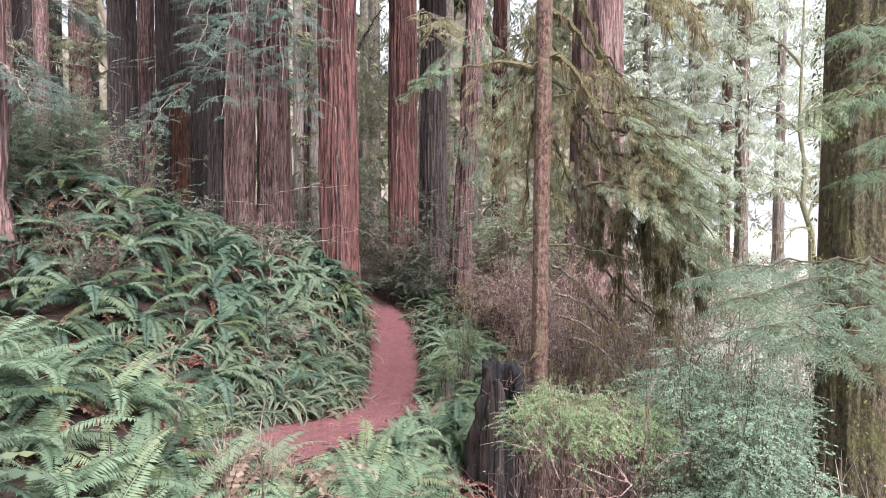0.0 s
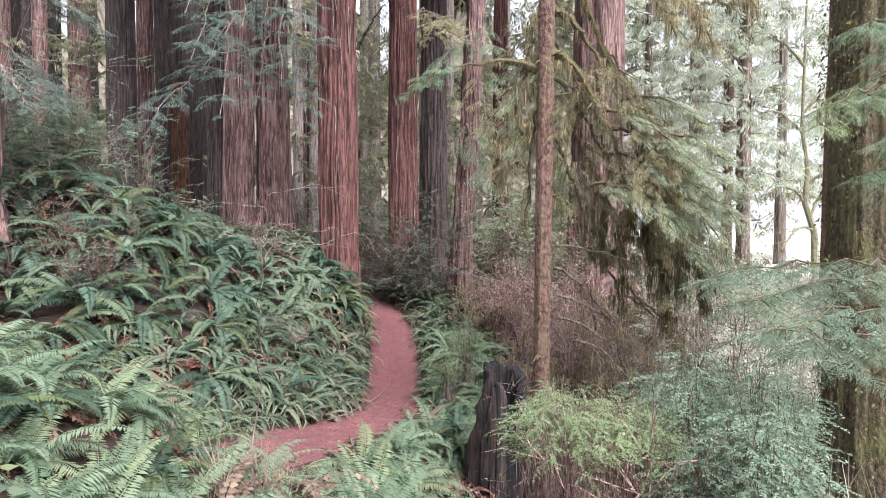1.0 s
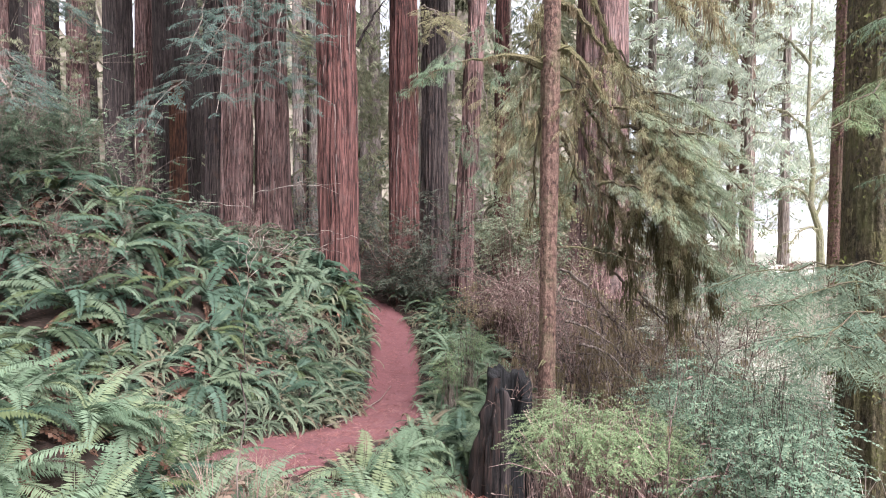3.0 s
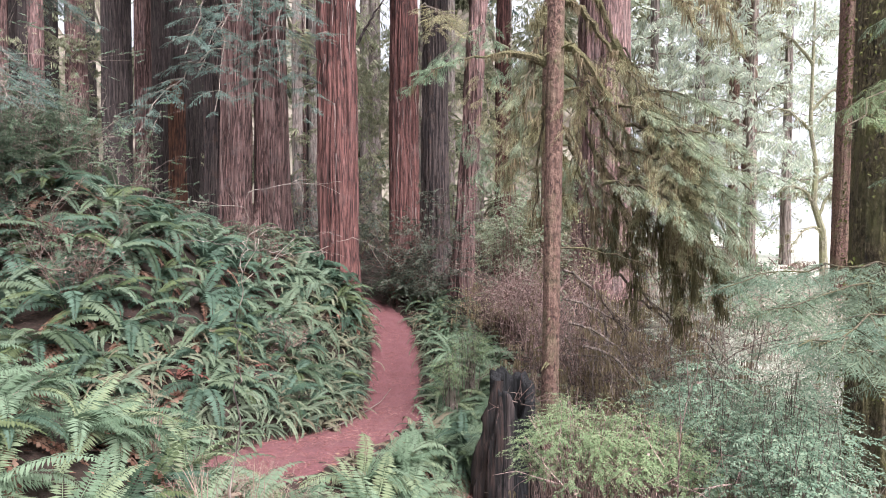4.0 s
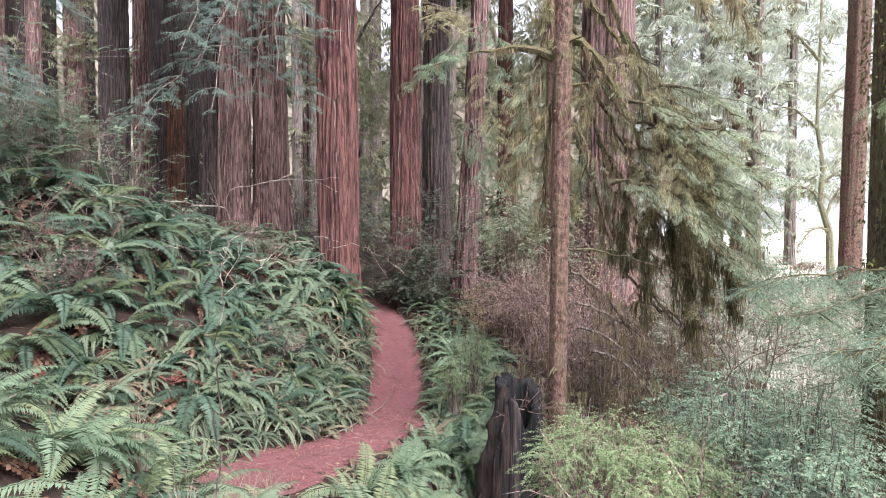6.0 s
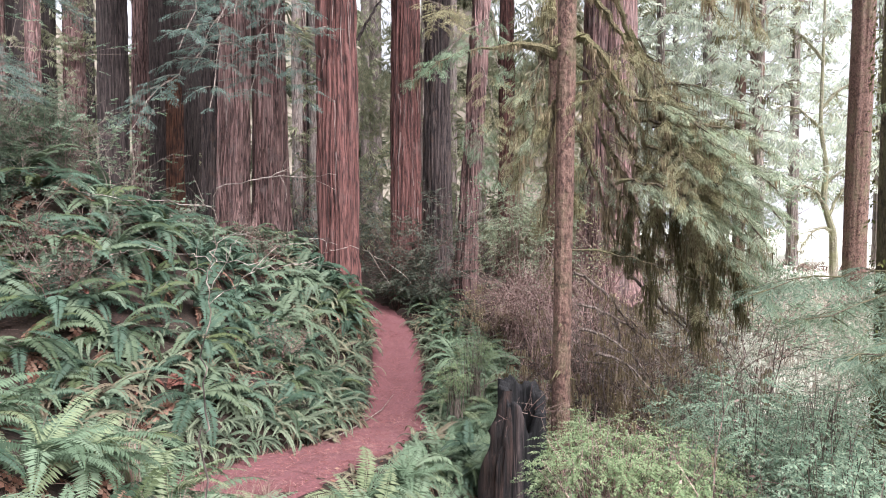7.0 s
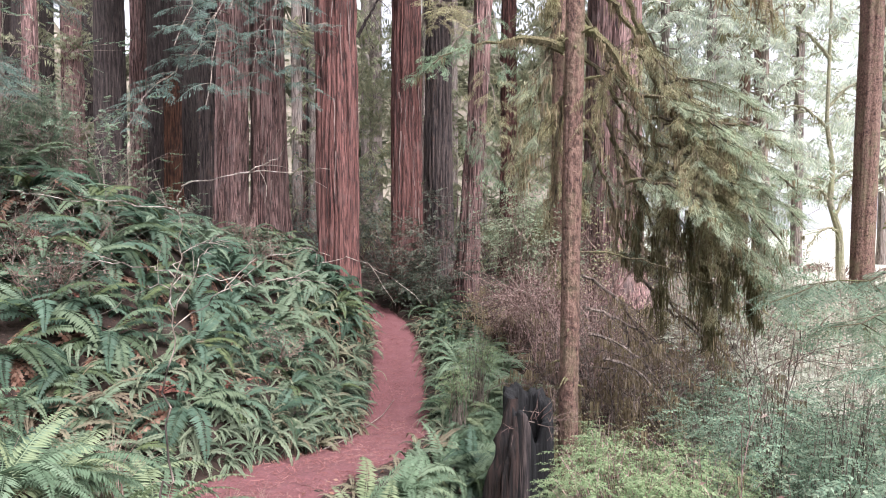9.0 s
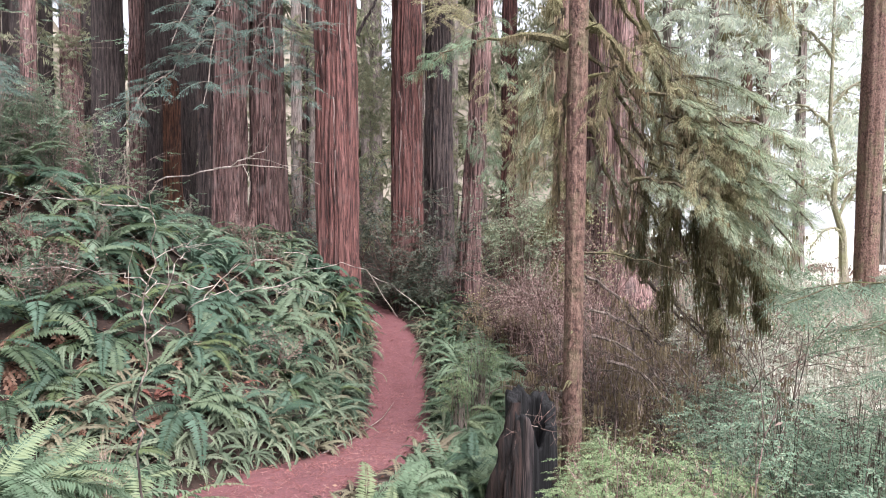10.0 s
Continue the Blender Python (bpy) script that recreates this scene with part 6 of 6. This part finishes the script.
# Needles near the clearing, with the bright haze painted into their colour.
M_LACE = leaf("hazed_lacy_needles", [(0.40, 0.46, 0.38), (0.52, 0.58, 0.48), (0.62, 0.66, 0.56), (0.64, 0.63, 0.52)], 0.7, 0.45, gloss=0.1)
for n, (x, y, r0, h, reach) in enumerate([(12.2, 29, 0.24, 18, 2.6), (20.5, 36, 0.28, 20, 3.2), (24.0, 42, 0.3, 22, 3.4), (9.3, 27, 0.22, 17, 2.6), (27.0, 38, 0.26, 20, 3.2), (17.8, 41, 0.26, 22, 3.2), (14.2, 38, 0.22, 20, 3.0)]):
    t = tree("spruce_tree", "slender conifer with haze-paled lacy boughs by the clearing", x, y, trunk_mesh("trunk", M_PALE, r0, r0 * 0.6, h, seed=700 + n, seg=24, rise=0.5), "clearing conifers", False)
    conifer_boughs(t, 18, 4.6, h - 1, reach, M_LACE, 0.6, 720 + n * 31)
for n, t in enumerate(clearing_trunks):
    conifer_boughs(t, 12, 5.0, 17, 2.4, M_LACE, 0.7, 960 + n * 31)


stick = new("fallen_branch", quad_mesh("fallen_branch", *tube(np.array([(-2.1, 10.6, 0.62), (-1.9, 11.6, 0.42), (-1.72, 12.5, 0.30), (-1.45, 13.4, 0.27), (-1.28, 14.2, 0.36)]), [0.010, 0.012, 0.011, 0.009, 0.005], 6), M_TWIG, True))
tagged(stick, "thin bleached branch lying along the trail", "branch")


# ---- far wood ----
def far_foliage(name, label, boxes, mat, size, seed):
    """Hanging foliage of the far wood: boxes of x, y, z ranges with a number of sprays each."""
    r = np.random.default_rng(seed)
    bits = []
    for x0, x1, y0, y1, z0, z1, n in boxes:
        clumps = np.stack([r.uniform(x0, x1, n // 14 + 1), r.uniform(y0, y1, n // 14 + 1), r.uniform(z0, z1, n // 14 + 1)], -1)
        at = clumps[r.integers(0, len(clumps), n)] + r.normal(0, 1, (n, 3)) * [0.7, 0.7, 0.35]
        m = turns(r.uniform(0, 6.28, n), r.normal(-0.4, 0.35, n), r.normal(0, 0.4, n), size * r.uniform(0.6, 1.4, n))
        bits.append(scatter((SPRAY_FAR if size > 0.9 else SPRAY_LACE)[int(r.integers(0, 2))], at, m))
    tagged(new(name, quad_mesh(name, *join(bits), mat)), label, "foliage", kind="stuff")


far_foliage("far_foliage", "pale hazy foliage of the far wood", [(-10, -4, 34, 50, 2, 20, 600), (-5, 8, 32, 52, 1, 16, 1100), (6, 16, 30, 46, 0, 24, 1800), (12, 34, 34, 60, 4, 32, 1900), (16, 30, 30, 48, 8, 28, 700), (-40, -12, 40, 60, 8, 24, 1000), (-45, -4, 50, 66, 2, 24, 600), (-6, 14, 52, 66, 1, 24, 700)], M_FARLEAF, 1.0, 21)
far_foliage("wood_foliage", "green conifer foliage hanging in the wood, paled for haze", [(1.5, 6, 24, 30, 2, 14, 900), (-6, -2.5, 26, 34, 3, 16, 600), (-30, -16, 34, 44, 14, 24, 700), (-6, 4, 30, 42, 12, 26, 800), (2, 7, 25, 34, 11, 20, 400)], M_FARLEAF, 0.6, 22)
# The last three boxes are unseen foliage added to block low sky light.
far_foliage("far_wood", "dim green-brown depth of the wood, with unseen light-blocking foliage around", [(-75, -10, 70, 84, 0, 36, 700), (-14, 20, 72, 84, 0, 36, 500), (-60, 60, -46, -30, 0, 34, 800), (-60, -42, -30, 70, 0, 36, 700), (44, 60, -30, 24, 0, 14, 300)], M_DEEP, 4.4, 24)
far_foliage("pale_foliage", "grey-green foliage by the clearing, coloured pale for haze", [(6.5, 12, 24, 32, 1.5, 16, 1100), (10, 18, 24, 34, 6, 18, 800), (14, 24, 26, 40, 9, 20, 700)], M_LACE, 0.6, 25)
far_foliage("low_thicket", "low pinkish-brown thicket in the wood", [(-2, 12, 24, 36, 1.2, 3.4, 1000), (8, 22, 22, 34, 0.6, 2.6, 700)], M_BRUSH, 0.7, 23)


def undergrowth(name, label, mat, shapes, n, height, size, seed, rise):
    """Low growth over the hollow and the clearing's edge, in drifts."""
    r = np.random.default_rng(seed)
    x, y = r.uniform(2.8, 17, n), r.uniform(7.5, 24, n)
    ok = (x > 0.34 * y) & (vnoise(x * 0.9, y * 0.9, 0, seed) > 0.33)
    x, y = x[ok], y[ok]
    tall = height * (0.4 + vnoise(x * 0.6, y * 0.6, 0, seed + 1))
    z = ground(x, y) + tall * r.uniform(0.05, 1, len(x))
    m = turns(r.uniform(0, 6.28, len(x)), r.normal(rise, 0.3, len(x)), r.normal(0, 0.3, len(x)), size * r.uniform(0.6, 1.4, len(x)))
    k = r.integers(0, len(shapes), len(x))
    at = np.stack([x, y, z], -1)
    tagged(new(name, quad_mesh(name, *join([scatter(shapes[i], at[k == i], m[k == i]) for i in range(len(shapes))]), mat)), label, "undergrowth", kind="stuff")


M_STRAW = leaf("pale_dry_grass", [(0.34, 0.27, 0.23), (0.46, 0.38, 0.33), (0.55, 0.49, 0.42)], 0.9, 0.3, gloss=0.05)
undergrowth("pale_undergrowth", "grey-green low growth in the hollow, paled for the clearing's light", M_LITBUSH, SPRAY_LEAFY, 3800, 1.3, 0.34, 71, 0.1)
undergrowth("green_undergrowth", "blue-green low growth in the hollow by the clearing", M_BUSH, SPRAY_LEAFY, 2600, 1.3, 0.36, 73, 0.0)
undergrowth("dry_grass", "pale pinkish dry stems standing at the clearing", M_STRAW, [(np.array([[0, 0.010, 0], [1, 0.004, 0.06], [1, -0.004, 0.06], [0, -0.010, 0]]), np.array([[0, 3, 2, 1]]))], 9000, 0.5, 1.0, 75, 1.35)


# ---- litter ----
def litter(name, label, mat, n, box, keep, size, seed, lift=0.012, shape=LEAF):
    r = np.random.default_rng(seed)
    x, y = r.uniform(box[0], box[1], n), r.uniform(box[2], box[3], n)
    ok = keep(x, y)
    x, y = x[ok], y[ok]
    s, zt = beside(x, y)
    z = np.where(np.abs(s) < 0.7, np.maximum(zt - 0.01, ground(x, y)), ground(x, y)) + lift
    m = turns(r.uniform(0, 6.28, len(x)), r.normal(0, 0.25, len(x)), r.normal(0, 0.4, len(x)), size * r.uniform(0.5, 1.6, len(x)))
    tagged(new(name, quad_mesh(name, *scatter(shape, np.stack([x, y, z], -1), m), mat)), label, "litter", kind="stuff")


NEEDLE = (np.array([[0, 0.03, 0], [1, 0.015, 0.02], [1, -0.015, 0.02], [0, -0.03, 0]]), np.array([[0, 3, 2, 1]]))
M_DUFF = leaf("trail_needles", [(0.10, 0.036, 0.034), (0.19, 0.075, 0.07), (0.27, 0.125, 0.115), (0.36, 0.21, 0.19)], 0.9, 0.0, gloss=0.1)
litter("trail_litter", "reddish needles and twig bits strewn on the path", M_DUFF, 60000, (-5, 0.5, 6, 22), lambda x, y: np.abs(beside(x, y)[0]) < 0.72, 0.07, 31, 0.006, NEEDLE)
litter("forest_litter", "brown dead leaves and fern bits on the soil", M_FERNDEAD, 26000, (-9, 7, -4, 20), lambda x, y: np.abs(beside(x, y)[0]) > 0.6, 0.06, 32)
litter("fallen_twigs", "fallen dead twigs on the forest floor", M_BRUSH, 9000, (-11, 12, 3, 24), lambda x, y: np.abs(beside(x, y)[0]) > 0.75, 0.3, 33, 0.04, (NEEDLE[0] * [1, 0.4, 3], NEEDLE[1]))


# ---- ferns on the ground behind the viewpoint ----
spots = np.stack([rng.uniform(-9, 7, 90), rng.uniform(-9, 3.0, 90)], -1)
spots = spots[np.hypot(spots[:, 0], spots[:, 1] - 1.0) > 1.6]
m = np.repeat(np.arange(len(spots)), 7)
at = np.stack([spots[m, 0], spots[m, 1], ground(spots[m, 0], spots[m, 1])], -1)
coarse = frond_shape(62, -50, 9, 0.11, 0.0, 12)
tagged(new("fern_patch", quad_mesh("fern_patch", *scatter(coarse, at, turns(rng.uniform(0, 6.28, len(m)), rng.uniform(-0.2, 0.2, len(m)), 0, rng.uniform(0.7, 1.0, len(m)))), M_FERNS)), "low green ferns on the forest floor", "fern", kind="stuff")
